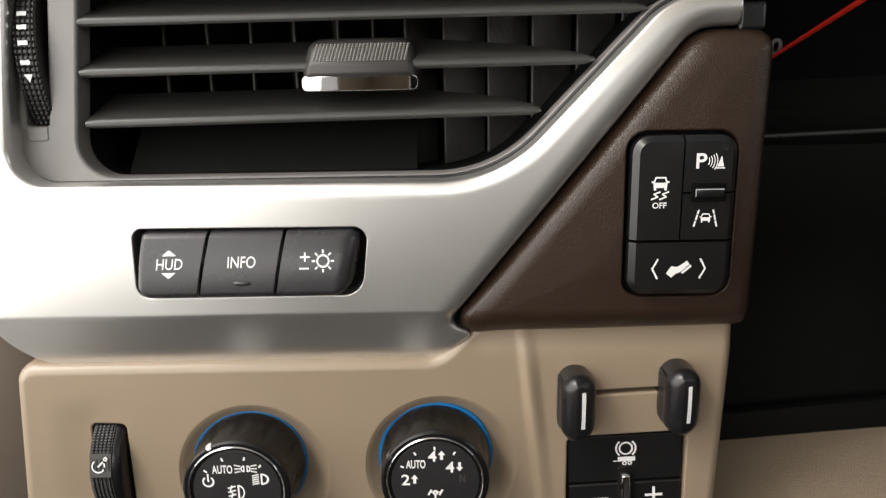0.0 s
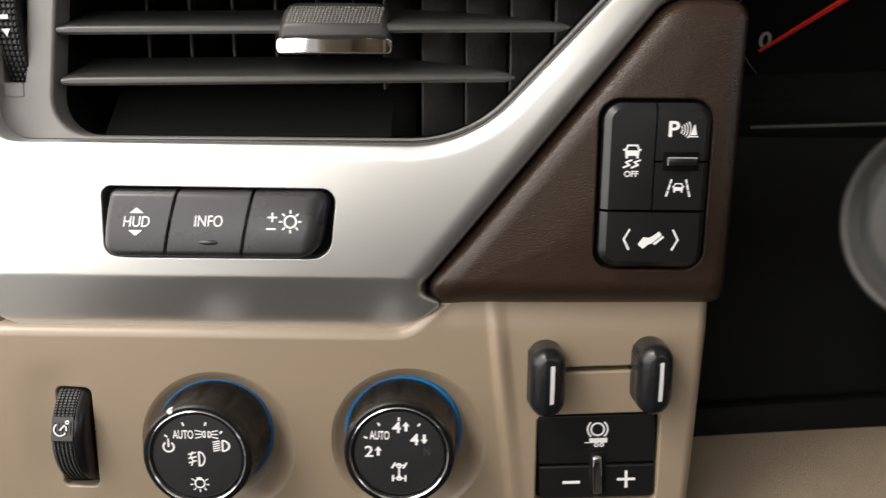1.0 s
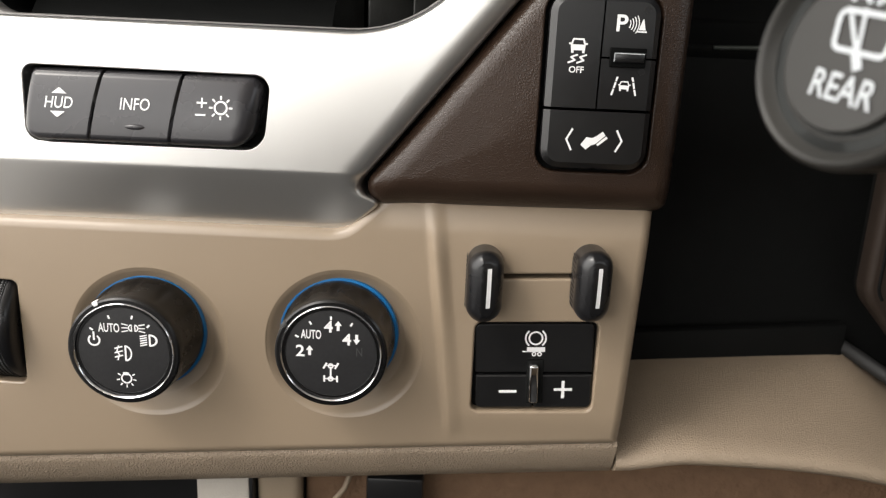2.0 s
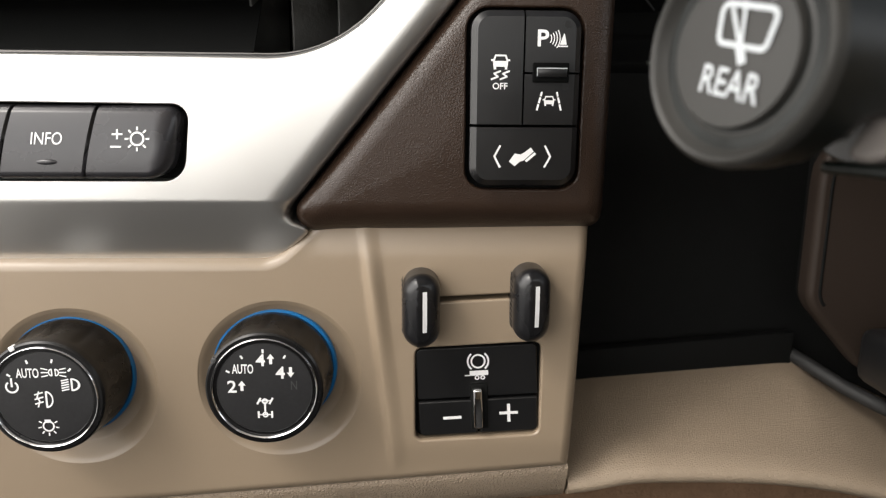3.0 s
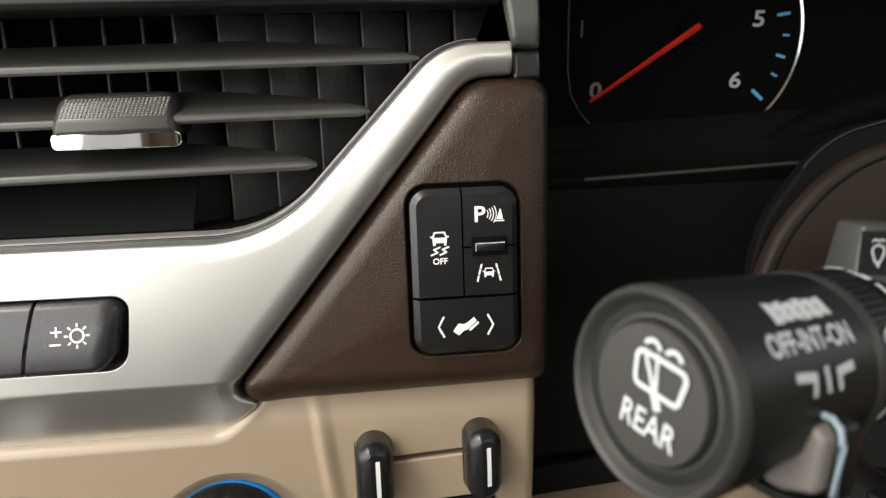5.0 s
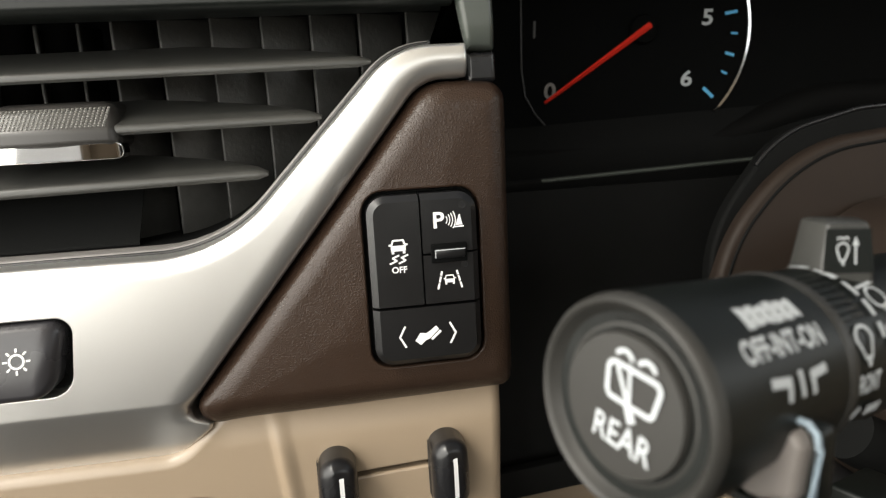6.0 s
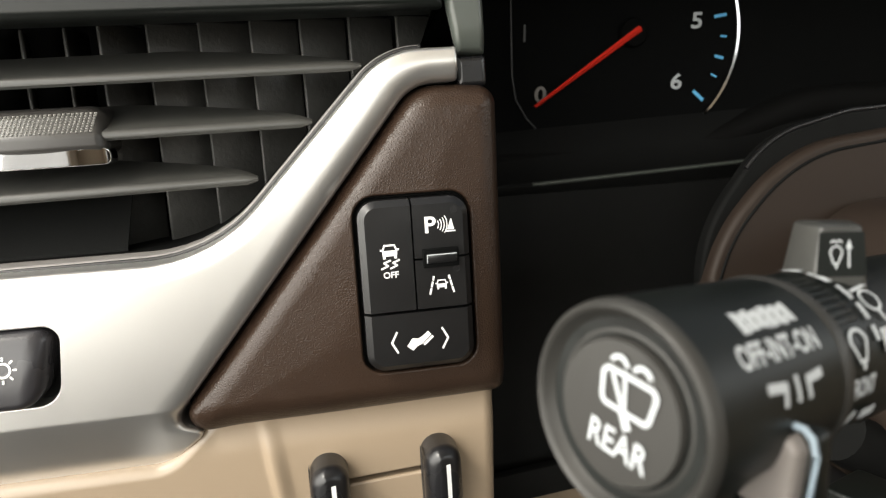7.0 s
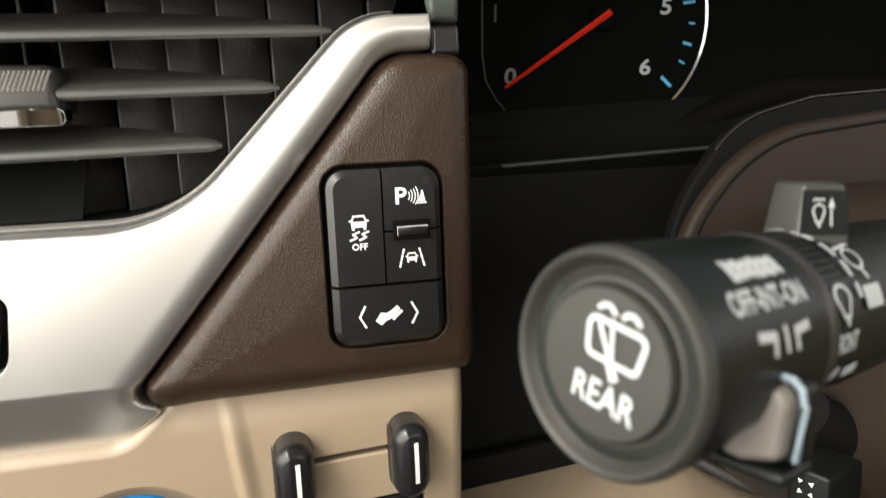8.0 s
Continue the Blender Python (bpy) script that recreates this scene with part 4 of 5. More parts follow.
part("chrome_bar", block(72.4, 76.0, 273.6, 280, 567.4, 583.6, 0.9, 3), CHROME, brake, "upright chrome bar between the keys")
TY = 277.35
ink = Ink().arc((0, 2.2), 2.6, 0.7).arc((0, 2.2), 4.0, 0.7, -50, 50).arc((0, 2.2), 4.0, 0.7, 130, 230)
ink.poly([(-3.4, -3.6), (3.8, -3.6), (3.8, -1.6), (-3.4, -1.6)]).line([(-5.2, -3.4), (-3.2, -3.4)], 0.45).arc((-0.6, -4.5), 0.7, 0.5).arc((1.6, -4.5), 0.7, 0.5)
part("legend", ink.panel(75.0, TY + 0.05, 591.6), WHITE, t1, "white printed trailer brake symbol")
part("legend", Ink().line([(-3.2, 0), (3.2, 0)], 1.2).panel(64.2, TY - 0.05, 571.0), WHITE, t2, "white printed minus")
part("legend", Ink().line([(-3.3, 0), (3.3, 0)], 1.2).line([(0, -3.4), (0, 3.4)], 1.2).panel(86.4, TY - 0.05, 571.8), WHITE, t3, "white printed plus")

brake.rotation_euler = (0, -radians(2.8), 0)

# ---- grained roll under the panel and the knee shelf beside it ----


def sweep(sections):
    bm = bmesh.new()
    rows = [[bm.verts.new(p) for p in s] for s in sections]
    for a, b in zip(rows, rows[1:]):
        for i in range(len(a) - 1):
            bm.faces.new((a[i], a[i + 1], b[i + 1], b[i]))
    bm.faces.new(rows[0])
    bm.faces.new(rows[-1])
    bmesh.ops.recalc_face_normals(bm, faces=bm.faces[:])
    return bm


secs = []
for k in range(41):
    x = -186 + (112 + 186) * k / 40
    zc = 548.0 - (115 - x) * 0.0735
    prof = [(300, zc + 3), (285, zc + 1.4), (280.6, zc + 0.9), (279.6, zc - 0.3), (280.2, zc - 3.0), (282.0, zc - 7.5), (284.0, zc - 12), (287.5, zc - 17), (298, zc - 21), (330, zc - 22), (330, zc + 3)]
    secs.append([(x, y, z) for y, z in prof])
solid("padded_roll", sweep(secs), TANROLL, "tan grained vinyl roll under the switch panel", "dashboard panel", sharp=80)

secs = []
for k in range(37):
    x = 113.2 + 266 * k / 36
    s = smooth(150, 330, x)
    lift = 4.5 * smooth(113, 146, x)
    zf = 541 + lift - 26 * s * s
    yf = 283 - 6 * s
    zb = 559.0 + (min(x, 237) - 140) * 0.083 - max(0.0, x - 237) * 0.45
    prof = [(385, zb + 2), (350, zb), (335, zf + (zb - zf) * 0.72), (320, zf + (zb - zf) * 0.46), (305, zf + (zb - zf) * 0.22), (292, zf + 1.6), (yf + 2, zf - 1.2), (yf - 1, zf - 4), (yf - 0.5, zf - 7), (yf + 4, zf - 10), (yf + 14, zf - 12.5), (385, zf - 13)]
    secs.append([(x, y, z) for y, z in prof])
solid("knee_shelf", sweep(secs), TANSHELF, "tan vinyl knee shelf beside the steering column", "dashboard panel", sharp=80)

# ---- instrument binnacle ----
binnacle = thing("binnacle", 280, 400, 720, "matt black binnacle round the instruments", "dashboard panel")
bm = block(125, 520, 351, 357, 500, 706)
for v in bm.verts:
    v.co.y += max(0.0, v.co.z - 560) * 0.226
part("back_panel", bm, DEEP, binnacle)
bm = block(124, 238, 347, 354, 556, 573, 1.5)
for v in bm.verts:
    v.co.z += (v.co.x - 140) * 0.083
part("lower_rail", bm, DEEP, binnacle, "black rail above the knee shelf")
secs = []
for k in range(25):
    x = 125 + 395 * k / 24
    up = 2.0 + (x - 170) * 0.033
    secs.append([(x, y, z + up) for y, z in ((396, 690), (385, 706), (383.0, 707.6), (382.6, 709.0), (383.6, 710.4), (387, 711), (398, 722), (408, 736), (414, 740), (420, 740), (420, 700))])
part("sill", sweep(secs), DEEP, binnacle, "matt black sill under the instruments")
# a grey bead paints the highlight along the sill's edge
part("sill_highlight", tube([(166 + 30 * k, 382.6, 711.0 + (30 * k - 2) * 0.033) for k in range(5)], 1.0), SMOKE, binnacle, "grey bead for the highlight along the sill's edge")
secs = []
for k in range(41):
    x = 150 + 370 * k / 40
    z = 724 + 24 * smooth(250, 350, x)
    secs.append([(x, y, z + d) for y, d in ((407.5, 5), (402, 3.5), (398, 1), (396.5, -3), (398, -9), (404, -14), (420, -14), (420, 5))])
part("shroud_step", sweep(secs), SHROUD, binnacle, "soft dark step under the dial")
# out of view, added to shade the dial
part("hood", block(124, 520, 285, 470, 822, 838, 4), BLACK, binnacle, "unseen black hood that keeps light off the instruments")
part("side_rim", tube([(175.5, 404, 738.5), (170.5, 404, 744), (165, 404, 754), (163.5, 404, 767), (164, 404, 789), (165, 404, 822)], 0.6), BLACK, binnacle, "thin black edge beside the dial")

cluster = thing("instrument_cluster", 228, 412, 780, "black rev counter with red needle and blue marks", "instrument")
part("dial", block(128, 420, 408, 412, 722, 830), DIAL, cluster)
HUB = (232.5, 786.2)
RING = 61.2
bm = Ink().arc((0, 0), RING, 1.3, -48, 60, 1.0, 40).panel(HUB[0], 403.8, HUB[1])
ring = bmesh.ops.extrude_face_region(bm, geom=bm.faces[:])
for v in ring["geom"]:
    if isinstance(v, bmesh.types.BMVert):
        v.co.y += 4
part("ring", bm, CHROME, cluster, "thin chrome ring round the dial")
ink = Ink()
for a, ln, w in ((8, 6.5, 1.6), (-4, 3.2, 1.1), (-16, 4.5, 1.6), (-27, 3.2, 1.1), (-42, 7, 1.9), (20, 3.2, 1.1), (32, 4.5, 1.5)):
    r, a = 56.0, radians(a)
    ink.line([(r * math.cos(a), r * math.sin(a)), ((r - ln) * math.cos(a), (r - ln) * math.sin(a))], w)
part("marks", ink.panel(HUB[0], 407.3, HUB[1]), BLUEINK, cluster, "blue printed scale marks")
for ch, u, v, m in (("5", 38.0, 5.2, SOFTWHITE), ("6", 25.9, -26.8, SOFTWHITE), ("0", -52.6, -30.0, PADDLE), ("1", -60.2, 2.0, DIM)):
    part("numeral", Ink().text(ch, 8.6, (0, 0), 0.08, 6.6 if ch != "1" else 1.6, 0.25).panel(HUB[0] + u, 407.3, HUB[1] + v), m, cluster)
part("hub", at_panel(lathe([(7.8, 0), (7.8, 3), (7.0, 4.2), (6.4, 3.8), (0.5, 3.8)], 48), HUB[0], 408, HUB[1]), DIAL, cluster, "round black hub")
bm = bmesh.new()
tip, tail, wd = Vector((175.6, 0, 750.0)), Vector((236.0, 0, 788.2)), 1.7
d = (tail - tip).normalized()
s = Vector((-d.z, 0, d.x))
lo = [bm.verts.new(p + Vector((0, 404.0, 0))) for p in (tip - s * 0.8, tip + s * 0.8, tail + s * wd, tail - s * wd)]
hi = [bm.verts.new(p + Vector((0, 402.6, 0))) for p in (tip, tail)]
for q in ((lo[0], lo[3], hi[1], hi[0]), (lo[1], hi[0], hi[1], lo[2]), (lo[0], hi[0], lo[1]), (lo[3], lo[2], hi[1]), (lo[0], lo[1], lo[2], lo[3])):
    bm.faces.new(q)
part("needle", bm, RED, cluster, "red needle resting at zero")

# ---- steering column trim ----
column = thing("steering_column", 300, 320, 640, "brown steering column cover with an arched rim", "steering column")
ARCH = rounded([(222, 606, 16), (222, 682.3, 66), (264.5, 726.2, 78), (450, 742, 60), (450, 500, 2), (330, 528, 30), (252, 574, 40)], 14)
part("surround", slab(ARCH, 316, 5, 3, 4, warp=lambda x, z: 0.10 * (x - 223)), BROWN, column, "brown plastic column surround", 60)
GASKET = rounded([(223, 606, 16), (223, 690, 60), (257, 731, 50), (300, 740, 60), (450, 746, 60), (450, 500, 2), (330, 528, 30), (254, 574, 40)], 14)
part("gasket", slab(GASKET, 321, 4, 2.0, 2.4, warp=lambda x, z: 0.10 * (x - 223)), DEEP, column, "black rim round the arch")
edge = [p for p in GASKET if p[1] > 717 and 200 < p[0] < 430]
part("gasket_edge", tube([(x, 319.2 + 0.10 * (x - 223), z) for x, z in edge], 1.1), LEVER, column, "glossy edge of the black rim")
rim = [p for p in grown(ARCH, -5.2) if p[1] > 600 and p[0] < 435]
part("groove_stripe", tube([(x, 312.4 + 0.10 * (x - 223), z) for x, z in rim], 0.9), DEEP, column, "dark joint line")
TUBE = rounded([(266, 575, 20), (266, 700, 40), (420, 700, 40), (420, 575, 20)], 8)
part("cover", slab(TUBE, 200, 115, 18, 22, rings=8), BROWN, column, "rounded brown column cover", 60)
part("seal", tube([(238, 352, 569), (242, 344, 567), (247, 336, 564), (254, 328, 560), (264, 319, 555.5), (280, 309, 549), (305, 298, 540), (330, 290, 530)], 3.4), RUBBER, column, "black rubber seal against the knee shelf")

part("collar", tube([(250, 262, 617), (257, 262, 612), (269, 262, 606), (280, 262, 598), (288, 262, 587), (291, 262, 572), (291, 262, 545)], 11, 20), DEEP, column, "soft black collar behind the adjuster knob")

adj = thing("column_adjuster", 245, 245, 600, "black column adjuster knob with four white arrows", "knob")
TURNED = Matrix.Translation((223.5, 218, 616)) @ Matrix.Rotation(radians(-70), 4, "Z")
bm = block(-15, 0, 0, 22, -44, 0, 1.6, 3)
bm.transform(TURNED)
part("body", bm, STALKBODY, adj, "square black knob")
part("neck", block(238, 256, 244, 300, 576, 600, 5, 3), BLACK, adj)
ink = Ink()
for a in (45, 135, 225, 315):
    c, s = math.cos(radians(a)), math.sin(radians(a))
    ink.poly([(4.0 * c, 4.0 * s), (2.2 * c - 0.9 * s, 2.2 * s + 0.9 * c), (2.2 * c + 0.9 * s, 2.2 * s - 0.9 * c)])
bm = ink.panel(-8.0, -0.1, -6.5)
bm.transform(TURNED)
part("arrows", bm, WHITE, adj, "four small white arrows")

# ---- wiper stalk ----
TIP = Vector((99.1, 131.0, 701.0))
AXIS = Vector((0.905, 0.42, -0.06)).normalized()
ROLL = -11.0
SR = 18.5
zl = -AXIS
xl = AXIS.cross(Vector((0, 0, 1))).normalized()
yl = zl.cross(xl)
STALK = Matrix.Translation(TIP) @ Matrix(((xl.x, yl.x, zl.x, 0), (xl.y, yl.y, zl.y, 0), (xl.z, yl.z, zl.z, 0), (0, 0, 0, 1))) @ Matrix.Rotation(radians(ROLL), 4, "Z")
stalk = thing("wiper_stalk", 160, 175, 697, "black wiper stalk with a push button end marked REAR", "stalk")


def on_stalk(bm):
    bm.transform(STALK)
    return bm


def girth(s):
    """The stalk's radius at a distance from its tip: it narrows behind the push button."""
    return SR - 1.6 * max(0.0, min(1.0, s / 42))


def round_stalk(ink, s, angle):
    """Wraps a print round the stalk: u runs along it from the tip, v round it; angle in degrees above its near side."""
    c = min(v.co.y for v in ink.bm.verts) + 0.7
    top = max(v.co.y for v in ink.bm.verts)
    while c < top:
        bmesh.ops.bisect_plane(ink.bm, geom=ink.bm.verts[:] + ink.bm.edges[:] + ink.bm.faces[:], dist=1e-5, plane_co=(0, c, 0), plane_no=(0, 1, 0))
        c += 0.7
    for v in ink.bm.verts:
        r = girth(s + v.co.x)
        a = radians(angle - ROLL) + v.co.y / r
        q = r + 0.12 + v.co.z
        v.co = Vector((q * math.cos(a), q * math.sin(a), -(s + v.co.x)))
    return on_stalk(ink.bm)


def flat_below(bm):
    """Cuts the stalk's underside away behind its tip, where the paddle hangs."""
    for v in bm.verts:
        p = Matrix.Rotation(radians(ROLL), 2) @ Vector((v.co.x, v.co.y))
        cut = -SR + (SR - 8.8) * smooth(9, 16, -v.co.z) * smooth(64, 54, -v.co.z)
        if p.y < cut:
            p.y = cut + (p.y - cut) * 0.04
            v.co.x, v.co.y = Matrix.Rotation(radians(-ROLL), 2) @ p
    return bm


SETTINGS = Ink().text("OFF-INT-ON", 4.0, (0, 0), 0, 23.4, 0.18)
part("end_cap", on_stalk(flat_below(lathe([(girth(q), -q) for q in (42, 36, 30, 24, 20, 17, 15, 13, 11, 9, 4, 2.4)], 120))), STALKBODY, stalk, "black stalk end", 50)
part("end_rim", on_stalk(lathe([(girth(2.4), -2.4), (SR - 0.3, -1.1), (SR - 0.8, -0.3), (SR - 1.3, 0.0), (SR - 1.8, -0.25), (SR - 2.2, -0.8), (SR - 4.2, -3.9), (13.9, -4.1),
                               (13.6, -2.6), (13.3, -2.3), (12.8, -2.3), (12.55, -2.6), (12.45, -4.2)], 96)), STALKEND, stalk, "grey dished rim", 50)
button = part("push_button", on_stalk(lathe([(12.15, -3.6), (12.15, -1.4), (11.8, -0.9), (0.5, -0.6)], 64)), STALKEND, stalk, "dark grey round push button")
ink = Ink()
pane = rounded([(-4.3, -0.7, 1.0), (3.9, -0.7, 1.0), (4.6, 4.6, 1.2), (-5.0, 4.6, 1.2)], 4)
ink.line(pane + pane[:1], 0.78).line([(-1.2, 5.0), (-0.2, -0.4)], 0.6).line([(-3.2, 4.0), (0.6, -2.2)], 0.65)
ink.arc((-2.4, 5.3), 1.5, 0.7, 20, 160).arc((1.6, 5.3), 1.5, 0.7, 20, 160).line([(-0.2, -1.0), (0.7, -2.6)], 1.4)
part("symbol", on_stalk(ink.done(Matrix.Translation((1.8, 1.8, -0.45)) @ Matrix.Scale(1.13, 4))), SOFTWHITE, button, "white printed rear wiper symbol")
part("legend", on_stalk(Ink().text("REAR", 3.9, (0, 0), 0, 10.3, 0.06).done(Matrix.Translation((1.5, -4.8, -0.45)) @ Matrix.Scale(1.16, 4))), SOFTWHITE, button, "white printed REAR")

part("barrel", on_stalk(flat_below(lathe([(13.6, -215), (15.4, -120), (16.2, -80), (16.3, -68), (16.35, -63), (16.4, -58), (16.4, -53), (16.5, -42), (15.0, -36)], 120))), STALKBODY, stalk, "black stalk barrel")
# the end's rear chamfer; light on it is put in as paler grey
part("chamfer_ring", on_stalk(lathe([(16.3, -42.4), (17.2, -41.6), (17.35, -40.6), (17.25, -38.8), (16.7, -38.0)], 96)), STALKEND, stalk, "ring behind the end, its lit chamfer coloured paler grey")
for k in range(8):
    bm = block(15.6, 17.0, -0.6, 0.6, -49.7, -39.2, 0.3, 2)
    bm.transform(Matrix.Rotation(radians(78 - 5.4 * k - ROLL), 4, "Z"))
    part("rib", on_stalk(bm), STALKBODY, stalk, "short grip rib" if not k else "")
bars = Ink()
for k in range(6):
    bars.poly([(2.75 * k, 0.3 * (k % 3)), (2.75 * k + 2.5, 0.25 * (k % 2)), (2.75 * k + 2.4, 4.1 + 0.4 * (k % 2)), (2.75 * k + 0.2, 4.5 - 0.3 * (k % 3))])
bars.line([(0.5, 3.0), (16, 3.2)], 1.0).line([(0.5, 1.2), (16, 1.3)], 0.7)
part("legend", round_stalk(bars, 15.1, 46.5), SOFTWHITE, stalk, "blurred white printed word")
part("legend", round_stalk(SETTINGS, 21.6, 36), SOFTWHITE, stalk, "white printed switch settings")
bars = Ink().line([(0, 1.4), (4.6, 0.9)], 1.6).line([(4.2, -1.8), (4.6, 0.9)], 1.3).line([(8.2, -1.8), (8.0, 1.8)], 1.2).line([(11.6, -1.9), (11.4, 0.8)], 1.3).line([(11.4, 0.8), (15.6, 1.2)], 1.6)
part("legend", round_stalk(bars, 14.7, 14), SOFTWHITE, stalk, "white printed pointer and switch marks")
for a0, a1 in ((99, 90), (81, 71), (63, 53), (47, 38), (31, 24)):
    ln = radians(a0 - a1) * 16.6
    part("mark", round_stalk(Ink().line([(0, -ln / 2), (0, ln / 2)], 2.2 if a0 > 70 else 1.3), 52.7, (a0 + a1) / 2), SOFTWHITE, stalk, "white printed dash")
ink = Ink().arc((0, 0.8), 2.2, 0.7, -10, 190, 1.2).line([(-2.6, 0.8), (-1.0, -2.6), (1.0, -2.6), (2.6, 0.8)], 0.7).line([(0, -2.6), (0, -3.8)], 1.1)
part("symbol", round_stalk(ink, 45.8, 23), SOFTWHITE, stalk, "white printed wiper symbol")
part("legend", round_stalk(Ink().text("FRONT", 3.6, (0, 0), 0, 8.4, 0.16), 45.4, -1), SOFTWHITE, stalk, "white printed FRONT")
ink = Ink().line([(-1.5, -0.8), (0.4, 0.8)], 1.3).line([(4, -0.4), (8, -0.4)], 2.2)
part("legend", round_stalk(ink, 43.7, -20), SOFTWHITE, stalk, "blurred white printed marks")
ink = Ink().arc((0, 0), 2.2, 0.6, 0, 360, 1.2).line([(0, -2.2), (0.8, -4.2)], 0.9).line([(-3.6, 2.6), (3.6, 3.4)], 0.7)
part("symbol", round_stalk(ink, 57.7, 48), SOFTWHITE, stalk, "white printed wiper symbol")
part("legend", round_stalk(Ink().line([(-2.2, 0), (2.2, 0)], 4.2), 57.7, 22), SOFTWHITE, stalk, "blurred white printed word")
ink = Ink().line([(-4, 0), (-1, 2.2), (1, -1.8), (4, 1.8)], 0.8).line([(-4, -2), (4, -1.2)], 0.8).line([(-3, 2.6), (5, 3.2)], 0.8)
part("symbol", round_stalk(ink, 61.2, 78), SOFTWHITE, stalk, "white printed wash symbol")

# wedge-shaped lever standing on top of the stalk
UPRIGHT = Matrix.Rotation(radians(-ROLL), 4, "Z")
bm = bmesh.new()
FOOT = rounded([(3.5, 52.4, 0.9), (-7.2, 58.6, 2), (1.0, 72.0, 3), (9.0, 61.4, 2)], 4)
cu, cs = 1.5, 61.0
rows = [[bm.verts.new((cu + (u - cu) * k, y, -(cs + (w - cs) * k))) for u, w in FOOT] for y, k in ((11.0, 1.11), (16.5, 1.0), (24.5, 0.84), (25.6, 0.81), (26.1, 0.72))]
for a, b in zip(rows, rows[1:]):
    for i in range(len(FOOT)):
        bm.faces.new((a[i - 1], a[i], b[i], b[i - 1]))
bm.faces.new(rows[0])
bm.faces.new(rows[-1])
bmesh.ops.recalc_face_normals(bm, faces=bm.faces[:])
bm.transform(UPRIGHT)
flapob = part("flap", on_stalk(bm), LOUVRE, stalk, "dark grey lever on top of the stalk")
ink = Ink().arc((-1.4, 0.2), 1.4, 0.4, -20, 200, 1.0).line([(-2.8, 0), (-2.0, -2.4), (-0.9, -2.4), (0.0, 0)], 0.45).line([(-1.4, -2.4), (-1.3, -3.4)], 0.6)
ink.arc((-2.1, 2.3), 0.6, 0.35, 0, 180).arc((-0.7, 2.3), 0.6, 0.35, 0, 180).line([(1.7, -3.2), (1.6, 2.0)], 0.5).poly([(0.8, 1.0), (2.5, 1.0), (1.65, 3.2)])
along = Vector((5.5, 0, -9.0)).normalized()  # the face's run in the stalk's own axes
up = Vector((-0.095, 1.0, -0.08)).normalized()
out = along.cross(up).normalized()
if out.z < 0:
    out = -out
m = UPRIGHT @ Matrix(((along.x, up.x, out.x, 5.85), (along.y, up.y, out.y, 20.8), (along.z, up.z, out.z, -57.3), (0, 0, 0, 1))) @ Matrix.Translation((0, 0, 0.12)) @ Matrix.Scale(0.84, 4)
# a darker plate gives this face the shade of its unlit side
plate = Ink().poly([(-6.0, -5.4), (6.2, -5.4), (5.3, 4.9), (-5.4, 4.9)])
part("face_shade", on_stalk(plate.done(m @ Matrix.Translation((0, 0, -0.07)))), STALKBODY, flapob, "dark plate for the shade on the lever's face")
part("symbol", on_stalk(ink.done(m)), SOFTWHITE, flapob, "white printed washer symbol")

bm = block(12.0, 20.8, -15.6, -2.4, -28.0, -22.6, 1.4, 3)
bm.transform(UPRIGHT)
part("paddle_back", on_stalk(bm), STALKBODY, stalk, "black back of the paddle")
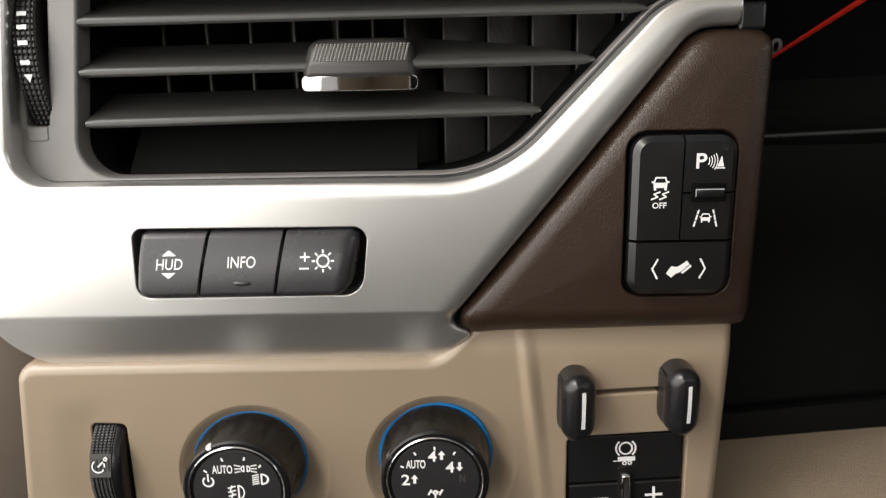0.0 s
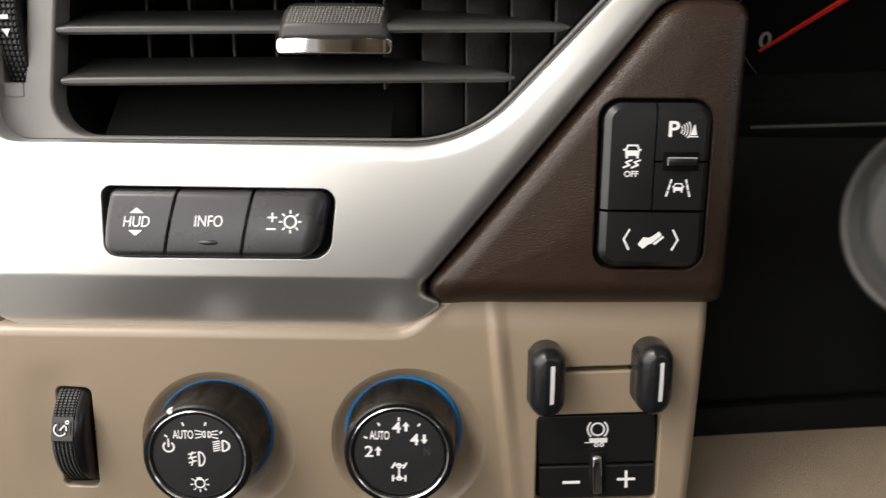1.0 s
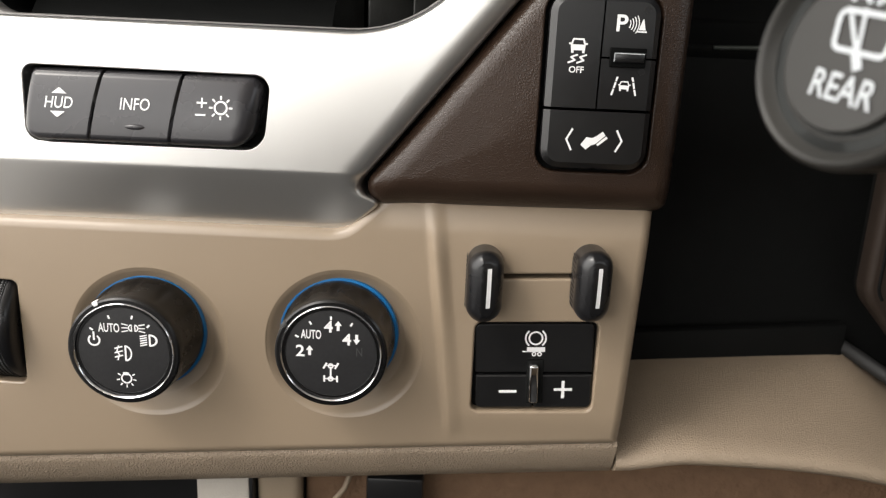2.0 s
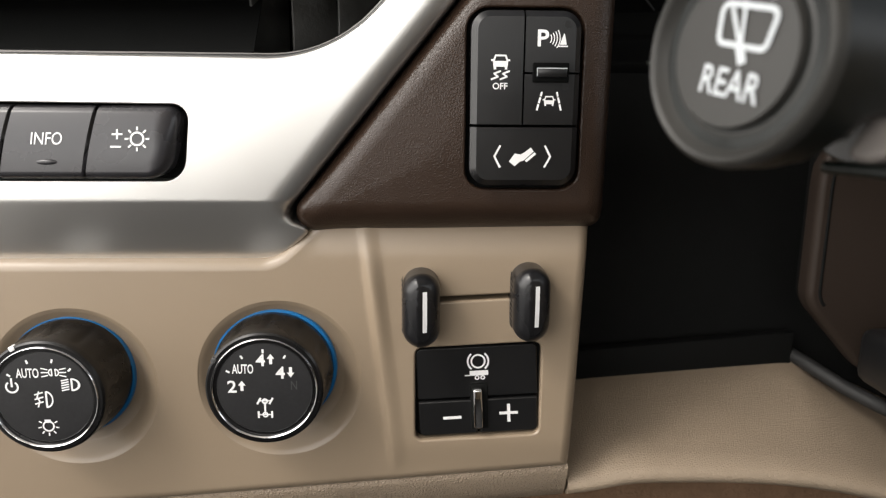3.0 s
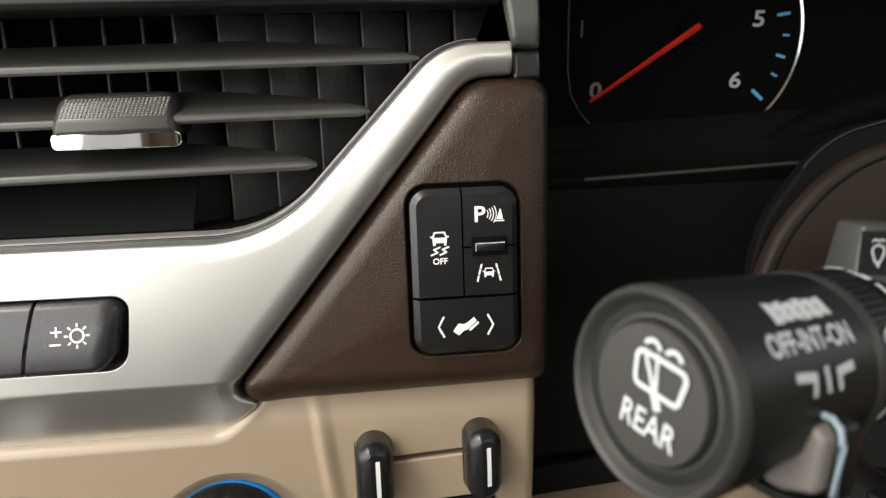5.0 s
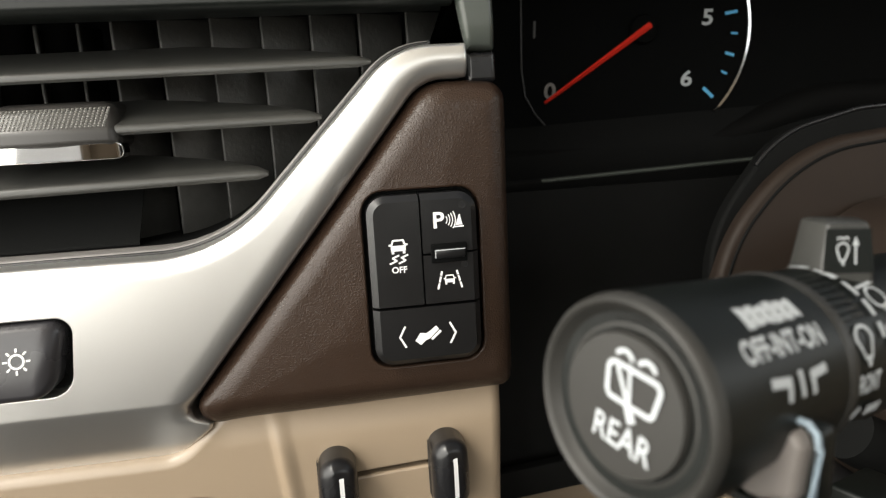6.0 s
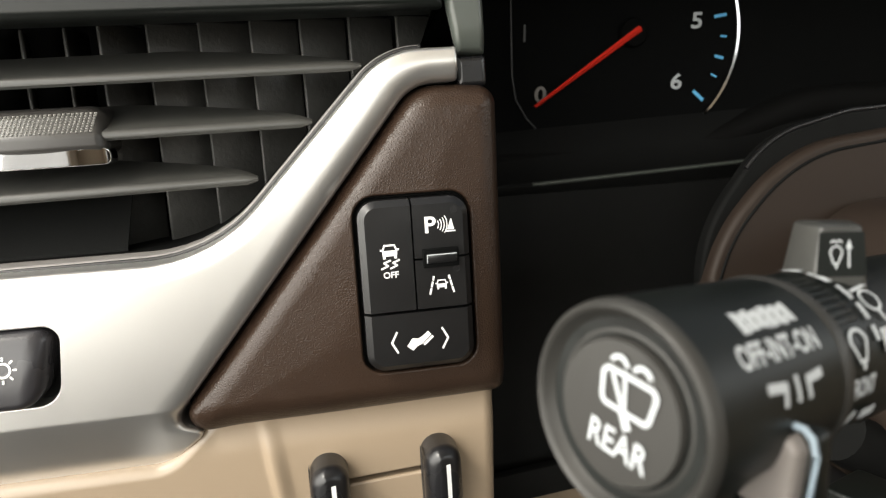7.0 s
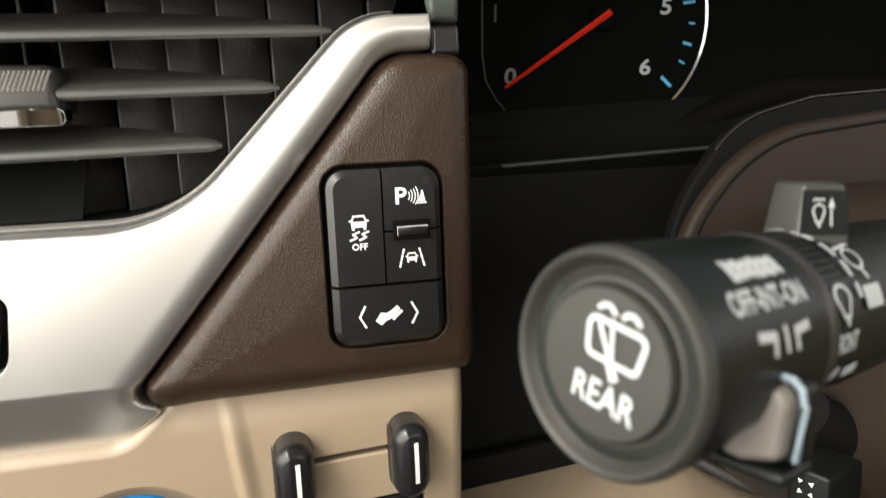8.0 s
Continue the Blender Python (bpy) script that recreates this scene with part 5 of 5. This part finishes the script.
# paddle below, facing the driver's side
bm = slab(rounded([(8.0, -15.8, 2), (12.6, -16.2, 2), (18.8, -14.4, 2), (19.6, -4.8, 3), (18.0, -2.6, 2), (14.6, -3.2, 2)], 6), 0, 6, 1.4, 1.6, rings=4)
bm.verts.layers.float_vector.remove(bm.verts.layers.float_vector["round"])
bm.transform(UPRIGHT @ Matrix.Translation((0, 0, -21.0)) @ TO_PANEL.inverted())
pad = part("paddle", on_stalk(bm), PADDLE, stalk, "warm grey paddle under the stalk")
# the rim's gloss reflection is put into its pale blue-grey colour
bm = tube([(x, y, -21.5) for x, y in ((15.0, -2.2), (17.2, -1.3), (19.2, -1.4), (20.6, -2.6), (21.3, -5.0), (20.7, -14.0))], 0.6)
bm.transform(UPRIGHT)
part("paddle_edge", on_stalk(bm), PALEEDGE, stalk, "rim of the paddle, its gloss reflection coloured pale blue-grey")
bm = block(4.0, 19.8, -18.4, -16.2, -30.0, -20.0, 1.0, 3)
bm.transform(UPRIGHT)
part("paddle_lip", on_stalk(bm), STALKBODY, stalk, "black lower lip of the paddle")

# ---- below the switch panel ----
# added black sheet gives the gap under the roll its darkness
shell("under_panel", block(-188, -26, 318, 322, 430, 524), BLACK, "added black sheet for the dark gap behind the padded roll", "dashboard")
shell("knee_panel", block(-25, 420, 316, 322, 430, 530, 3), CARPET, "brown fabric knee panel under the dashboard", "dashboard")
plug = thing("wiring_plug", -62, 312, 495, "off-white plastic wiring plug under the dashboard", "plug")
part("body", block(-73, -48.6, 304, 317.5, 468, 514, 1.2), LINING, plug)
part("latch", block(-48.4, -46.4, 303, 317, 470, 514, 0.6), BLACK, plug, "thin black edge")
solid("duct_end", block(-46, -25.4, 306, 317.5, 466, 518, 4, 3), TRIM, "tan plastic duct end under the dashboard", "duct")
solid("wire", tube([(-2, 312, 510), (-5, 308, 503), (-9, 307, 498), (-13, 308, 490), (-14, 312, 478)], 1.3), TRIM, "thin tan wire under the dashboard", "wire")
solid("connector", block(6, 32, 300, 316, 493, 514, 1.5), BLACK, "black connector block under the dashboard", "connector")

# ---- footwell ----
ped = thing("brake_pedal", 0, 780, 180, "black brake pedal in the footwell", "pedal")
part("pad", block(-40, 24, 770, 790, 185, 225, 5, 3), RUBBER, ped)
part("arm", block(-14, -2, 780, 800, 215, 620, 2), BLACK, ped)
rest = thing("foot_rest", -200, 760, 180, "dark foot rest beside a pale sill plate", "foot rest")
part("pad", block(-300 + 64, -185, 745, 775, 150, 235, 6, 3), RUBBER, rest)
part("plate", block(-183, -128, 748, 768, 160, 222, 3), LINING, rest, "pale plate")
part("cable", tube([(-62, 760, 150), (-58, 755, 200), (-48, 750, 240), (-30, 760, 300)], 3), TRIM, rest, "thin pale cable")
